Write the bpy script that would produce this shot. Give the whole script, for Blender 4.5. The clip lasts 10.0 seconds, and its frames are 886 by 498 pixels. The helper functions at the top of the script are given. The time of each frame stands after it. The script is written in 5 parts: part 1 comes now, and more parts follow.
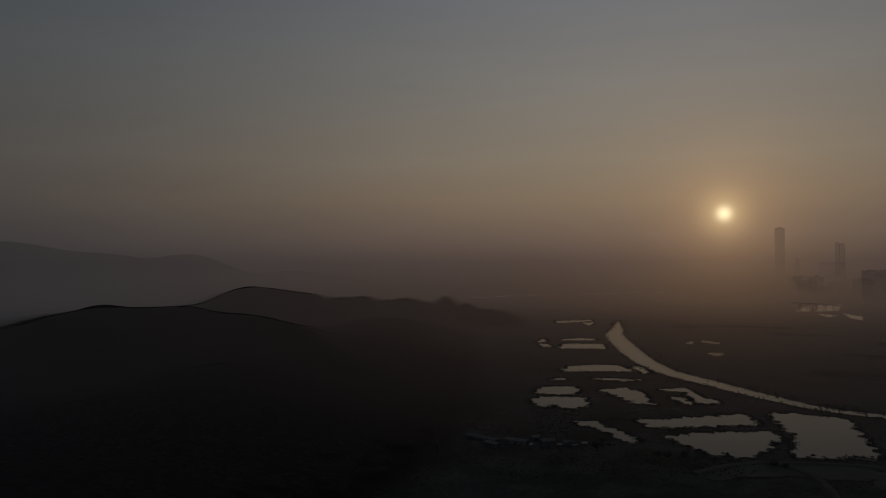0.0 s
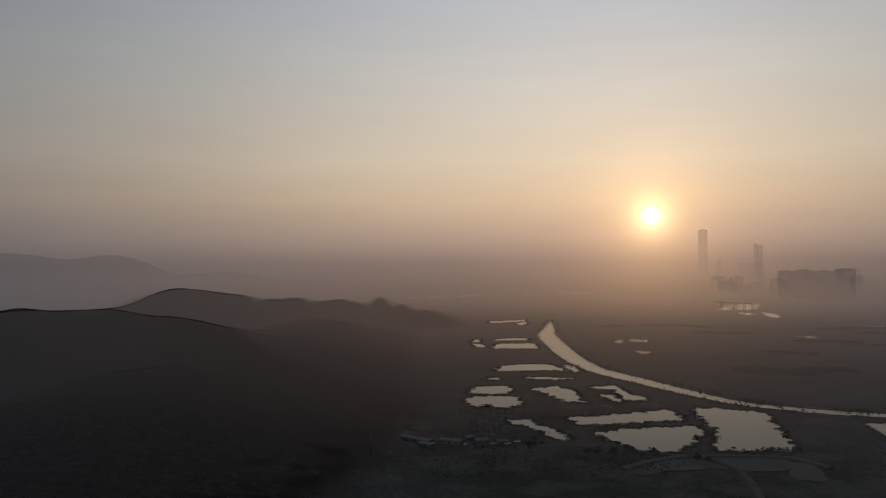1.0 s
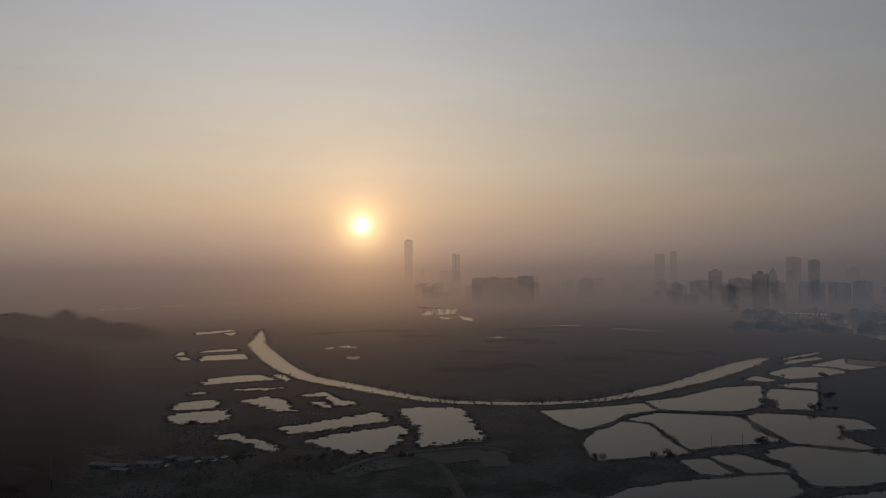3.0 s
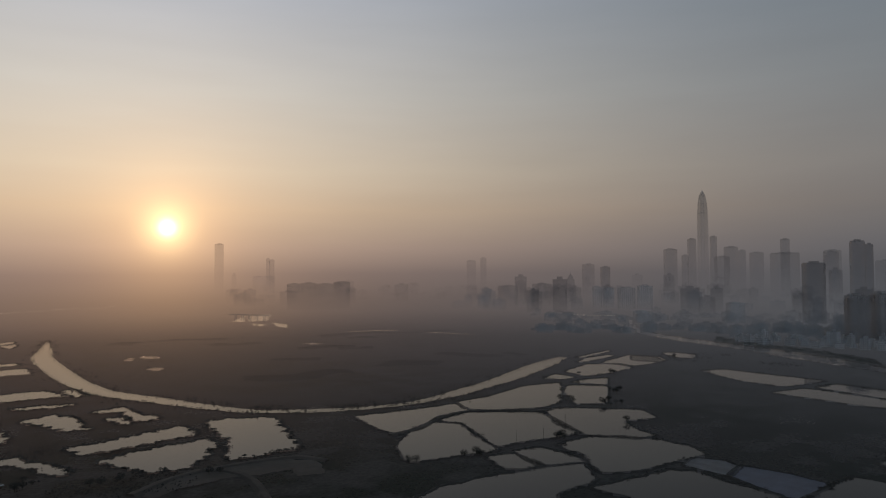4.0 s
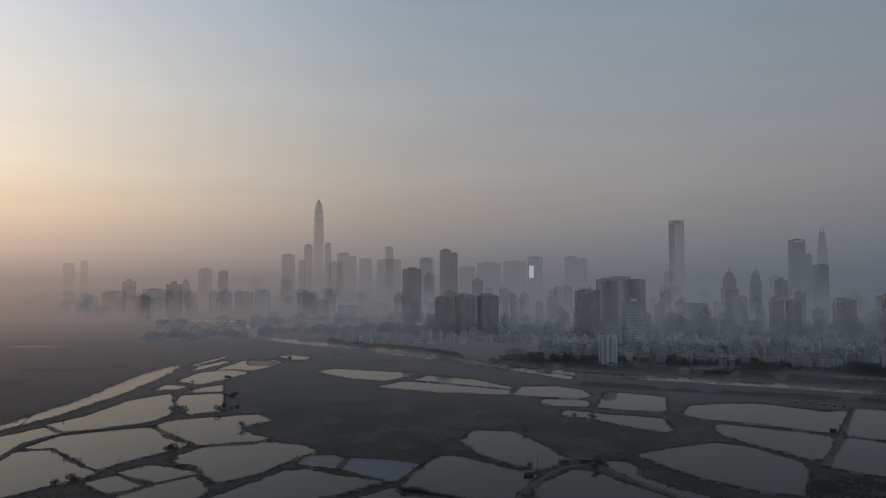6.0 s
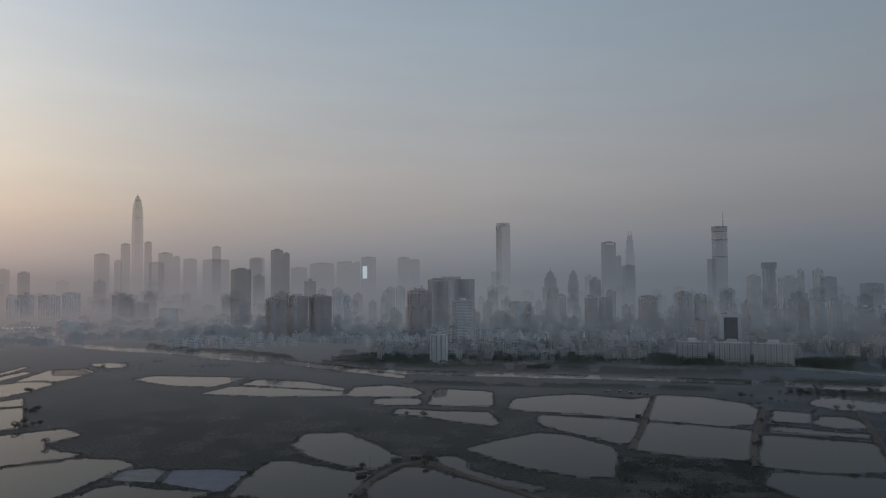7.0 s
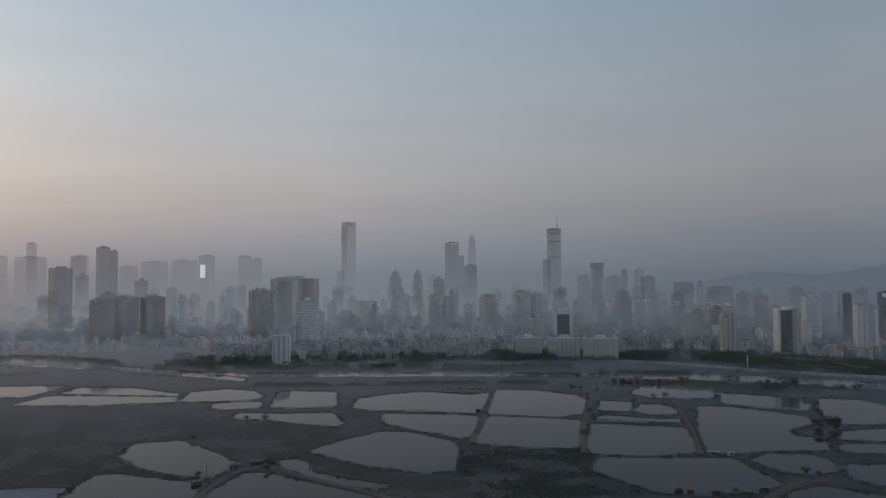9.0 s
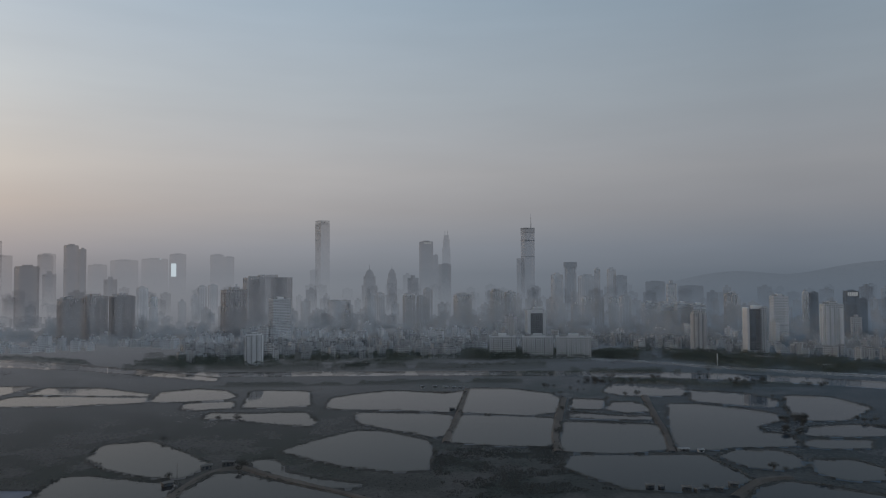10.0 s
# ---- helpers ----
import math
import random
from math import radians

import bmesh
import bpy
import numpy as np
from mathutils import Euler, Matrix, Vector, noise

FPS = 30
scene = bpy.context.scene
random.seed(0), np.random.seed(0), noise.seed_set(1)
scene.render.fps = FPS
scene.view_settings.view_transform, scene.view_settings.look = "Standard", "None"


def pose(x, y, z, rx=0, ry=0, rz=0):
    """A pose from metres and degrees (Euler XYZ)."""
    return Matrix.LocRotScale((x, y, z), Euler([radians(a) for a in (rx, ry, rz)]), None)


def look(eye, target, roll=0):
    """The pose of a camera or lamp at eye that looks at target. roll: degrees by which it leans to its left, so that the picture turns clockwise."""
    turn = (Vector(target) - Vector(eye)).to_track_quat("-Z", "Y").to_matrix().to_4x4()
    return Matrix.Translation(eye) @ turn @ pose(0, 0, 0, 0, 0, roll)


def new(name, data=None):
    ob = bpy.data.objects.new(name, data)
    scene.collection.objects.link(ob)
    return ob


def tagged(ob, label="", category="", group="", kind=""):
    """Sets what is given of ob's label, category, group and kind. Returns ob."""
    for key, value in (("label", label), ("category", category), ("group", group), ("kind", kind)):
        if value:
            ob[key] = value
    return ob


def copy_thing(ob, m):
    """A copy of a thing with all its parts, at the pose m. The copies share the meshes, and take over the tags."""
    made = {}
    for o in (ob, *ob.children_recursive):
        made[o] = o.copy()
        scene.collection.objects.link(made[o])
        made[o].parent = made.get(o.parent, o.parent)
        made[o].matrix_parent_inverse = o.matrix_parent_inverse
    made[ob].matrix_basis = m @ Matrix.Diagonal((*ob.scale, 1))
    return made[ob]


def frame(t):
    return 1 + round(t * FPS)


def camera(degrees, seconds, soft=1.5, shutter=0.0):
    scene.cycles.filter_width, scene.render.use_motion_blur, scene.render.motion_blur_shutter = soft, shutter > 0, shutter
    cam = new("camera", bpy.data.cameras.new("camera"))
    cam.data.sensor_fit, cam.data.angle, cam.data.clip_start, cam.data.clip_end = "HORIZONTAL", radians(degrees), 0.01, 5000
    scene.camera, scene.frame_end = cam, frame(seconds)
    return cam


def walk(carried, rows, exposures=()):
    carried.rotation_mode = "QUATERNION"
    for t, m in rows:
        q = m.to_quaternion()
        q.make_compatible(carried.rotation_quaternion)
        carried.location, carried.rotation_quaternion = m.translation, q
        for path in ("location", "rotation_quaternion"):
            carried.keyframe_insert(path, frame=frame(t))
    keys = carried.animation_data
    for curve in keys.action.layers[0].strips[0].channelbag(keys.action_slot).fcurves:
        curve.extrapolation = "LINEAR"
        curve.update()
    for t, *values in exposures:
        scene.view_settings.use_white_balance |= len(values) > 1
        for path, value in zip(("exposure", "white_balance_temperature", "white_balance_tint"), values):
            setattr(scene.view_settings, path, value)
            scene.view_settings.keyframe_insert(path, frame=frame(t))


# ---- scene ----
# A drone hovers 130 m over fish ponds and turns from the sun to the city.
cam = camera(63.8, 10.0, soft=1.12)
scene.cycles.transparent_max_bounces = 48
# seconds, turn, tilt, lean in degrees
PATH = [
    (0.0, 0.00, 1.06, 0.40),
    (0.5, -2.30, 1.07, 0.41),
    (1.0, -5.27, 1.10, 0.45),
    (1.5, -9.05, 1.19, 0.40),
    (2.0, -13.70, 1.34, 0.40),
    (3.3, -32.36, 1.70, 0.33),
    (3.5, -34.97, 1.79, 0.32),
    (4.0, -42.80, 1.94, 0.25),
    (4.5, -50.33, 2.03, 0.22),
    (5.0, -57.92, 2.10, 0.16),
    (5.5, -65.55, 2.19, 0.14),
    (6.0, -72.79, 2.21, 0.16),
    (6.2, -75.51, 2.19, 0.14),
    (7.3, -89.14, 2.16, 0.37),
    (7.5, -90.71, 2.13, 0.31),
    (8.0, -94.79, 2.14, 0.37),
    (8.5, -97.08, 2.10, 0.33),
    (9.0, -98.52, 2.06, 0.32),
    (9.5, -99.56, 2.01, 0.31),
    (10.0, -100.59, 1.97, 0.27),
]
walk(cam, [(t, pose(0, 0, 130, 90 + tilt, lean, turn)) for t, turn, tilt, lean in PATH],
     [(0.0, -1.55), (0.15, -1.05), (0.3, -0.45), (0.5, 0.05), (0.75, 0.14), (1.0, 0.15), (1.5, 0.04), (3.5, -0.06), (4.0, 0.12), (4.5, 0.29), (5.0, 0.51), (5.5, 0.69), (6.5, 1.0), (7.5, 1.24), (10.0, 1.4)])

# ---- sky and sun ----
SUN_TURN, SUN_RISE = 21.6, 3.5          # degrees clockwise from +y, above the horizon
SUN = Vector((math.sin(radians(SUN_TURN)) * math.cos(radians(SUN_RISE)), math.cos(radians(SUN_TURN)) * math.cos(radians(SUN_RISE)), math.sin(radians(SUN_RISE))))


def lin(r, g, b, k=1.0):
    """A colour from its 0 to 255 values, k times as bright."""
    return tuple(k * ((c / 255 + 0.055) / 1.055) ** 2.4 for c in (r, g, b)) + (1,)


def node(tree, kind, operation=None):
    n = tree.nodes.new(kind)
    if operation:
        n.operation = operation
    return n


def math_node(tree, op, a, b=None, clamp=False):
    n = node(tree, "ShaderNodeMath", op)
    n.use_clamp = clamp
    for i, v in enumerate((a, b)):
        if v is None:
            continue
        if isinstance(v, (int, float)):
            n.inputs[i].default_value = v
        else:
            tree.links.new(v, n.inputs[i])
    return n.outputs[0]


def ramp(tree, fac, stops):
    n = node(tree, "ShaderNodeValToRGB")
    while len(n.color_ramp.elements) < len(stops):
        n.color_ramp.elements.new(0.5)
    for e, (at, c) in zip(n.color_ramp.elements, stops):
        e.position, e.color = at, c
    tree.links.new(fac, n.inputs[0])
    return n.outputs[0]


def mix_color(tree, fac, a, b, blend="MIX"):
    n = node(tree, "ShaderNodeMix")
    n.data_type, n.blend_type = "RGBA", blend
    for i, v in ((0, fac), (6, a), (7, b)):
        if isinstance(v, (int, float, tuple)):
            n.inputs[i].default_value = v
        else:
            tree.links.new(v, n.inputs[i])
    return n.outputs[2]


world = bpy.data.worlds.new("dusk_sky")
scene.world = world
world.use_nodes = True
wt = world.node_tree
wt.nodes.clear()
way = node(wt, "ShaderNodeTexCoord").outputs["Generated"]
split = node(wt, "ShaderNodeSeparateXYZ")
wt.links.new(way, split.inputs[0])
up = split.outputs[2]
flat = node(wt, "ShaderNodeVectorMath", operation="MULTIPLY")
wt.links.new(way, flat.inputs[0])
flat.inputs[1].default_value = (1, 1, 0)
flatn = node(wt, "ShaderNodeVectorMath", operation="NORMALIZE")
wt.links.new(flat.outputs[0], flatn.inputs[0])


def toward(vec, d):
    n = node(wt, "ShaderNodeVectorMath", operation="DOT_PRODUCT")
    wt.links.new(vec, n.inputs[0])
    n.inputs[1].default_value = d
    return n.outputs["Value"]


# the warm side of the sky, centred a little off the sun by a thin bank of cloud to its right
GLOW_TURN = 17.0
turned = toward(flatn.outputs[0], (math.sin(radians(GLOW_TURN)), math.cos(radians(GLOW_TURN)), 0))
# below the horizon a haze colour, seen through faded surfaces, warm farther round over the open plain
below = math_node(wt, "DIVIDE", math_node(wt, "SUBTRACT", 0.01, up), 0.1, True)
open_way = toward(flatn.outputs[0], (math.sin(radians(12)), math.cos(radians(12)), 0))
lit_way = math_node(wt, "ADD", turned, math_node(wt, "MULTIPLY", math_node(wt, "SUBTRACT", open_way, turned), below))
side = math_node(wt, "POWER", 2.718, math_node(wt, "MULTIPLY", math_node(wt, "SUBTRACT", lit_way, 1.0), math_node(wt, "ADD", math_node(wt, "MULTIPLY", below, 0.6), 5.0)))
# the height over the horizon as sine, from -0.3 to 0.5
level = math_node(wt, "DIVIDE", math_node(wt, "ADD", up, 0.3), 0.8, True)


def s(deg):
    return (math.sin(radians(deg)) + 0.3) / 0.8


warm = ramp(wt, level, [(0.0, lin(34, 30, 29)), (s(-12), lin(66, 56, 52)), (s(-8), lin(85, 71, 65)), (s(-4.5), lin(101, 84, 76)), (s(-2), lin(117, 98, 88)), (s(0), lin(136, 115, 105)), (s(2), lin(174, 148, 130)),
                        (s(5), lin(206, 179, 150)), (s(8), lin(212, 194, 170)), (s(14), lin(200, 194, 185)), (s(21), lin(179, 181, 187)), (1.0, lin(118, 128, 144))])
cool = ramp(wt, level, [(0.0, lin(55, 59, 65, 0.46)), (s(-12), lin(70, 74, 81, 0.46)), (s(-9), lin(90, 95, 102, 0.46)), (s(-6), lin(100, 105, 113, 0.46)), (s(-2.5), lin(108, 113, 120, 0.46)), (s(0), lin(110, 116, 124, 0.46)), (s(2), lin(122, 127, 135, 0.46)),
                        (s(5), lin(142, 142, 145, 0.46)), (s(8), lin(154, 154, 156, 0.46)), (s(14), lin(152, 160, 167, 0.46)), (s(21), lin(142, 157, 170, 0.46)), (1.0, lin(105, 127, 153, 0.46))])
# the sky dims away from the sun
dusk = math_node(wt, "MULTIPLY", math_node(wt, "SUBTRACT", 0.3, turned, True), 1.6, True)
cool = mix_color(wt, math_node(wt, "MULTIPLY", dusk, math_node(wt, "ADD", math_node(wt, "MULTIPLY", below, 0.32), 0.31)), cool, (0.001, 0.013, 0.028, 1))
# opposite the sun, out of view, an added fivefold brightening fills the building fronts
facing = math_node(wt, "MULTIPLY", math_node(wt, "SUBTRACT", math_node(wt, "MULTIPLY", turned, -1.0), 0.56, True), 3.2, True)
cool = mix_color(wt, facing, cool, mix_color(wt, 1.0, cool, (5.0, 4.6, 4.3, 1), "MULTIPLY"))
air = mix_color(wt, side, cool, warm)
sky = node(wt, "ShaderNodeTexSky")
sky.sky_type, sky.sun_disc = "NISHITA", False
sky.sun_elevation, sky.sun_rotation = radians(SUN_RISE), radians(SUN_TURN)
sky.air_density, sky.dust_density = 1.4, 4.0
dim = mix_color(wt, 1.0, sky.outputs[0], (0.1, 0.1, 0.1, 1), "MULTIPLY")
high = math_node(wt, "MULTIPLY", math_node(wt, "SUBTRACT", up, 0.45, True), 1.6, True)
air = mix_color(wt, high, air, dim)
# thin streaks of high cloud
veil = node(wt, "ShaderNodeTexNoise")
veil.inputs["Scale"].default_value, veil.inputs["Detail"].default_value = 4.5, 5.0
squash = node(wt, "ShaderNodeVectorMath", operation="MULTIPLY")
wt.links.new(way, squash.inputs[0])
squash.inputs[1].default_value = (1, 1, 7)
wt.links.new(squash.outputs[0], veil.inputs["Vector"])
air = mix_color(wt, 0.055, air, veil.outputs[0], "OVERLAY")
# the hazy sun and its glow
near = math_node(wt, "MAXIMUM", toward(way, SUN), 0.0)
for power, tint in ((60, (0.10, 0.055, 0.02, 1)), (150, (0.07, 0.032, 0.012, 1)), (420, (0.25, 0.14, 0.05, 1)), (2600, (0.7, 0.5, 0.22, 1)), (24000, (2.2, 1.9, 1.2, 1))):
    glow = mix_color(wt, math_node(wt, "POWER", near, power), (0, 0, 0, 1), tint)
    air = mix_color(wt, 1.0, air, glow, "ADD")
back = node(wt, "ShaderNodeBackground")
wt.links.new(air, back.inputs[0])
wt.links.new(back.outputs[0], node(wt, "ShaderNodeOutputWorld").inputs[0])

sun = new("sun", bpy.data.lights.new("sun", "SUN"))
sun.data.energy, sun.data.angle, sun.data.color = 0.09, radians(5.0), (1.0, 0.76, 0.55)
sun.matrix_world = look(SUN * 900, (0, 0, 0))

# ---- materials ----
HAZE, HAZE_POWER, LAYER, LAYER_SHARE = 0.44, 1.5, 110.0, 0.93


def haze_fade(tree, shader, reach=1000.0, sheets=1):
    """Imitated dusk haze: the surface turns see-through farther out and lower down, so the sky's veil shows.
    sheets: how many faces of a closed body share the loss."""
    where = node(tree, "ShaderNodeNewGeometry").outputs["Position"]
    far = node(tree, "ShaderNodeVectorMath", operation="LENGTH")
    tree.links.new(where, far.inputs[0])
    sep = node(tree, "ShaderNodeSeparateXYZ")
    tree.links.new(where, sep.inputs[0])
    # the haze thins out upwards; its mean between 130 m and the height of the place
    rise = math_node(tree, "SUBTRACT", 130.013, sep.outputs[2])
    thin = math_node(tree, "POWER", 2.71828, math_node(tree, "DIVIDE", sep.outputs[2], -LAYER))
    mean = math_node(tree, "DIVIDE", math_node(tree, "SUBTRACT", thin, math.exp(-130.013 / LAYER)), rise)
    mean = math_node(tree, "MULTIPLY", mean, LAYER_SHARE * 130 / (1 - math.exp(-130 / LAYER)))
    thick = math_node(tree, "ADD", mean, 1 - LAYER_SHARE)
    # imitated ground mist: extra fading low down, beyond 1500 m
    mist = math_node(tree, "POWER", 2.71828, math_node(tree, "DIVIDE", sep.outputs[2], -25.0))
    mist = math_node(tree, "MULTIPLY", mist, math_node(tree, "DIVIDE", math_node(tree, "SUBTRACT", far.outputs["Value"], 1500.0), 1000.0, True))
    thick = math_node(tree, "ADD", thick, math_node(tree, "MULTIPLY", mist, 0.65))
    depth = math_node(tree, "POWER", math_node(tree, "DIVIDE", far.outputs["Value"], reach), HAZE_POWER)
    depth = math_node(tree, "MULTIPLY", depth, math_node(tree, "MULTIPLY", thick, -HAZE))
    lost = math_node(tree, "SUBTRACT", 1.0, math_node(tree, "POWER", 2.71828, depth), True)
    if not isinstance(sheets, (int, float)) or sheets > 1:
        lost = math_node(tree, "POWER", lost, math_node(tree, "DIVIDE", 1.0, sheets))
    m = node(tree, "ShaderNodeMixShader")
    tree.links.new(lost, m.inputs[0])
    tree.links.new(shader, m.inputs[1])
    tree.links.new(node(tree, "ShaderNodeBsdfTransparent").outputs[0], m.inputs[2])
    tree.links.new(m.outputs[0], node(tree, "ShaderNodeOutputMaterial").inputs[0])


def start_material(name):
    m = bpy.data.materials.new(name)
    m.use_nodes = True
    m.node_tree.nodes.clear()
    return m, m.node_tree


def noise_at(tree, scale, detail=4.0, coords="Object"):
    n = node(tree, "ShaderNodeTexNoise")
    n.inputs["Scale"].default_value, n.inputs["Detail"].default_value = scale, detail
    tree.links.new(node(tree, "ShaderNodeTexCoord").outputs[coords], n.inputs["Vector"])
    return n.outputs[0]


def surface(tree, color, rough=0.9, bump=None, strength=0.3, distance=0.3, metal=0.0):
    b = node(tree, "ShaderNodeBsdfPrincipled")
    for key, v in (("Base Color", color), ("Roughness", rough)):
        if isinstance(v, (int, float, tuple)):
            b.inputs[key].default_value = v
        else:
            tree.links.new(v, b.inputs[key])
    b.inputs["Metallic"].default_value = metal
    if bump is not None:
        n = node(tree, "ShaderNodeBump")
        n.inputs["Strength"].default_value, n.inputs["Distance"].default_value = strength, distance
        tree.links.new(bump, n.inputs["Height"])
        tree.links.new(n.outputs[0], b.inputs["Normal"])
    return b


def plain(name, a, b, scale, rough=0.9, reach=1000.0, sheets=1, fine=6.0, strength=0.3):
    """A worn surface: two tones in large patches, a fine grain, and a shade of its own on each object."""
    m, t = start_material(name)
    big, small = noise_at(t, scale), noise_at(t, scale * fine, 6.0)
    c = mix_color(t, math_node(t, "MULTIPLY", math_node(t, "SUBTRACT", big, 0.3, True), 2.2, True), a + (1,), b + (1,))
    own = node(t, "ShaderNodeObjectInfo").outputs["Random"]
    grain = math_node(t, "ADD", math_node(t, "MULTIPLY", small, 0.5), math_node(t, "ADD", math_node(t, "MULTIPLY", own, 0.3), 0.6))
    g = node(t, "ShaderNodeCombineColor")
    for i in range(3):
        t.links.new(grain, g.inputs[i])
    c = mix_color(t, 1.0, c, g.outputs[0], "MULTIPLY")
    haze_fade(t, surface(t, c, rough, small, strength).outputs[0], reach, sheets)
    return m


def facade(name, wall, glass, floor=3.1, bay=3.4, open_h=0.55, open_w=0.6, gloss=0.55, reach=900.0, sheets=1.25):
    """A wall with windows in storeys and bays, streaked by rain."""
    m, t = start_material(name)
    tc = node(t, "ShaderNodeTexCoord")
    p, n = node(t, "ShaderNodeSeparateXYZ"), node(t, "ShaderNodeSeparateXYZ")
    t.links.new(tc.outputs["Object"], p.inputs[0])
    t.links.new(tc.outputs["Normal"], n.inputs[0])
    along_y = math_node(t, "GREATER_THAN", math_node(t, "ABSOLUTE", n.outputs[0]), 0.7)
    level_top = math_node(t, "LESS_THAN", math_node(t, "ABSOLUTE", n.outputs[2]), 0.5)
    u = math_node(t, "ADD", math_node(t, "MULTIPLY", p.outputs[0], math_node(t, "SUBTRACT", 1.0, along_y)), math_node(t, "MULTIPLY", p.outputs[1], along_y))
    fu = math_node(t, "FRACT", math_node(t, "DIVIDE", math_node(t, "ADD", u, 500.3), bay))
    fz = math_node(t, "FRACT", math_node(t, "DIVIDE", p.outputs[2], floor))
    win = math_node(t, "MULTIPLY", math_node(t, "LESS_THAN", fu, open_w), math_node(t, "GREATER_THAN", fz, 1 - open_h))
    win = math_node(t, "MULTIPLY", win, level_top)
    rain = node(t, "ShaderNodeTexNoise")
    rain.inputs["Scale"].default_value, rain.inputs["Detail"].default_value = 0.35, 5.0
    sq = node(t, "ShaderNodeVectorMath", operation="MULTIPLY")
    t.links.new(tc.outputs["Object"], sq.inputs[0])
    sq.inputs[1].default_value = (1, 1, 0.12)
    t.links.new(sq.outputs[0], rain.inputs["Vector"])
    own = node(t, "ShaderNodeObjectInfo").outputs["Random"]
    k = math_node(t, "ADD", math_node(t, "MULTIPLY", rain.outputs[0], 0.6), math_node(t, "ADD", math_node(t, "MULTIPLY", own, 0.3), 0.55))
    g = node(t, "ShaderNodeCombineColor")
    for i in range(3):
        t.links.new(k, g.inputs[i])
    c = mix_color(t, 1.0, wall + (1,), g.outputs[0], "MULTIPLY")
    c = mix_color(t, level_top, (0.13, 0.13, 0.135, 1), c)
    c = mix_color(t, win, c, glass + (1,))
    r = math_node(t, "SUBTRACT", 0.85, math_node(t, "MULTIPLY", win, 0.85 - gloss))
    haze_fade(t, surface(t, c, r).outputs[0], reach, sheets)
    return m


def make_ground():
    """Marsh grass and mud on the plain; leafy woodland floor where the land rises, its shade put into the colour."""
    m, t = start_material("marsh_ground")
    big, mid, fine_n = noise_at(t, 0.0045, 3.0), noise_at(t, 0.025, 6.0), noise_at(t, 0.35, 6.0)
    c = mix_color(t, math_node(t, "MULTIPLY", math_node(t, "SUBTRACT", big, 0.38, True), 4.0, True), (0.041, 0.045, 0.035, 1), (0.076, 0.068, 0.061, 1))
    c = mix_color(t, math_node(t, "MULTIPLY", math_node(t, "SUBTRACT", mid, 0.46, True), 8.0, True), c, (0.087, 0.080, 0.071, 1))
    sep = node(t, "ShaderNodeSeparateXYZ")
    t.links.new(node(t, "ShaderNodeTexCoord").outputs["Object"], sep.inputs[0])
    # woodland on rising land, slope shade painted in: near black from 7 m up
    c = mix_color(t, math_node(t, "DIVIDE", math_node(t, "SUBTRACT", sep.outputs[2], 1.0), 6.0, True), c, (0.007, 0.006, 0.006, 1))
    # thickets at the foot of the hills
    edge = math_node(t, "SUBTRACT", math_node(t, "ADD", math_node(t, "MULTIPLY", mid, 110.0), 5.0), sep.outputs[0])
    nearer = math_node(t, "MINIMUM", math_node(t, "SUBTRACT", sep.outputs[1], 620.0), 0.0)
    edge = math_node(t, "ADD", edge, math_node(t, "MULTIPLY", nearer, 0.42))
    edge = math_node(t, "ADD", edge, math_node(t, "MULTIPLY", math_node(t, "SUBTRACT", noise_at(t, 0.08, 5.0), 0.5), 150.0))
    c = mix_color(t, math_node(t, "DIVIDE", edge, 40.0, True), c, (0.040, 0.034, 0.031, 1))
    # bushes along the river below the city
    shore = math_node(t, "DIVIDE", math_node(t, "SUBTRACT", math_node(t, "ADD", sep.outputs[0], math_node(t, "MULTIPLY", mid, 130.0)), 935.0), 30.0, True)
    shore = math_node(t, "MULTIPLY", shore, math_node(t, "DIVIDE", math_node(t, "SUBTRACT", 260.0, sep.outputs[1]), 150.0, True))
    c = mix_color(t, math_node(t, "MULTIPLY", shore, 0.85), c, (0.052, 0.051, 0.046, 1))
    crowns = node(t, "ShaderNodeTexVoronoi")
    crowns.inputs["Scale"].default_value, crowns.inputs["Randomness"].default_value = 0.22, 1.0
    t.links.new(node(t, "ShaderNodeTexCoord").outputs["Object"], crowns.inputs["Vector"])
    wooded = math_node(t, "DIVIDE", math_node(t, "SUBTRACT", sep.outputs[2], 1.0), 5.0, True)
    dome = math_node(t, "MULTIPLY", math_node(t, "SUBTRACT", 1.0, crowns.outputs["Distance"]), wooded)
    relief = math_node(t, "ADD", math_node(t, "MULTIPLY", dome, 3.0), math_node(t, "MULTIPLY", fine_n, 1.2))
    own = node(t, "ShaderNodeSeparateColor")
    t.links.new(crowns.outputs["Color"], own.inputs[0])
    leaf = math_node(t, "ADD", math_node(t, "MULTIPLY", math_node(t, "MULTIPLY", math_node(t, "SUBTRACT", own.outputs[0], 0.5), wooded), 0.3), 1.0)
    tint = node(t, "ShaderNodeCombineColor")
    for i in range(3):
        t.links.new(leaf, tint.inputs[i])
    c = mix_color(t, 1.0, c, tint.outputs[0], "MULTIPLY")
    g = mix_color(t, 1.0, c, ramp(t, fine_n, [(0.3, (0.72, 0.72, 0.72, 1)), (0.7, (1.22, 1.22, 1.22, 1))]), "MULTIPLY")
    b = surface(t, g, 0.95, relief, 0.35, 1.0)
    thicket = math_node(t, "MAXIMUM", wooded, math_node(t, "DIVIDE", edge, 40.0, True))
    t.links.new(math_node(t, "SUBTRACT", 0.03, math_node(t, "MULTIPLY", thicket, 0.02)), b.inputs["Specular IOR Level"])
    away = node(t, "ShaderNodeVectorMath", operation="LENGTH")
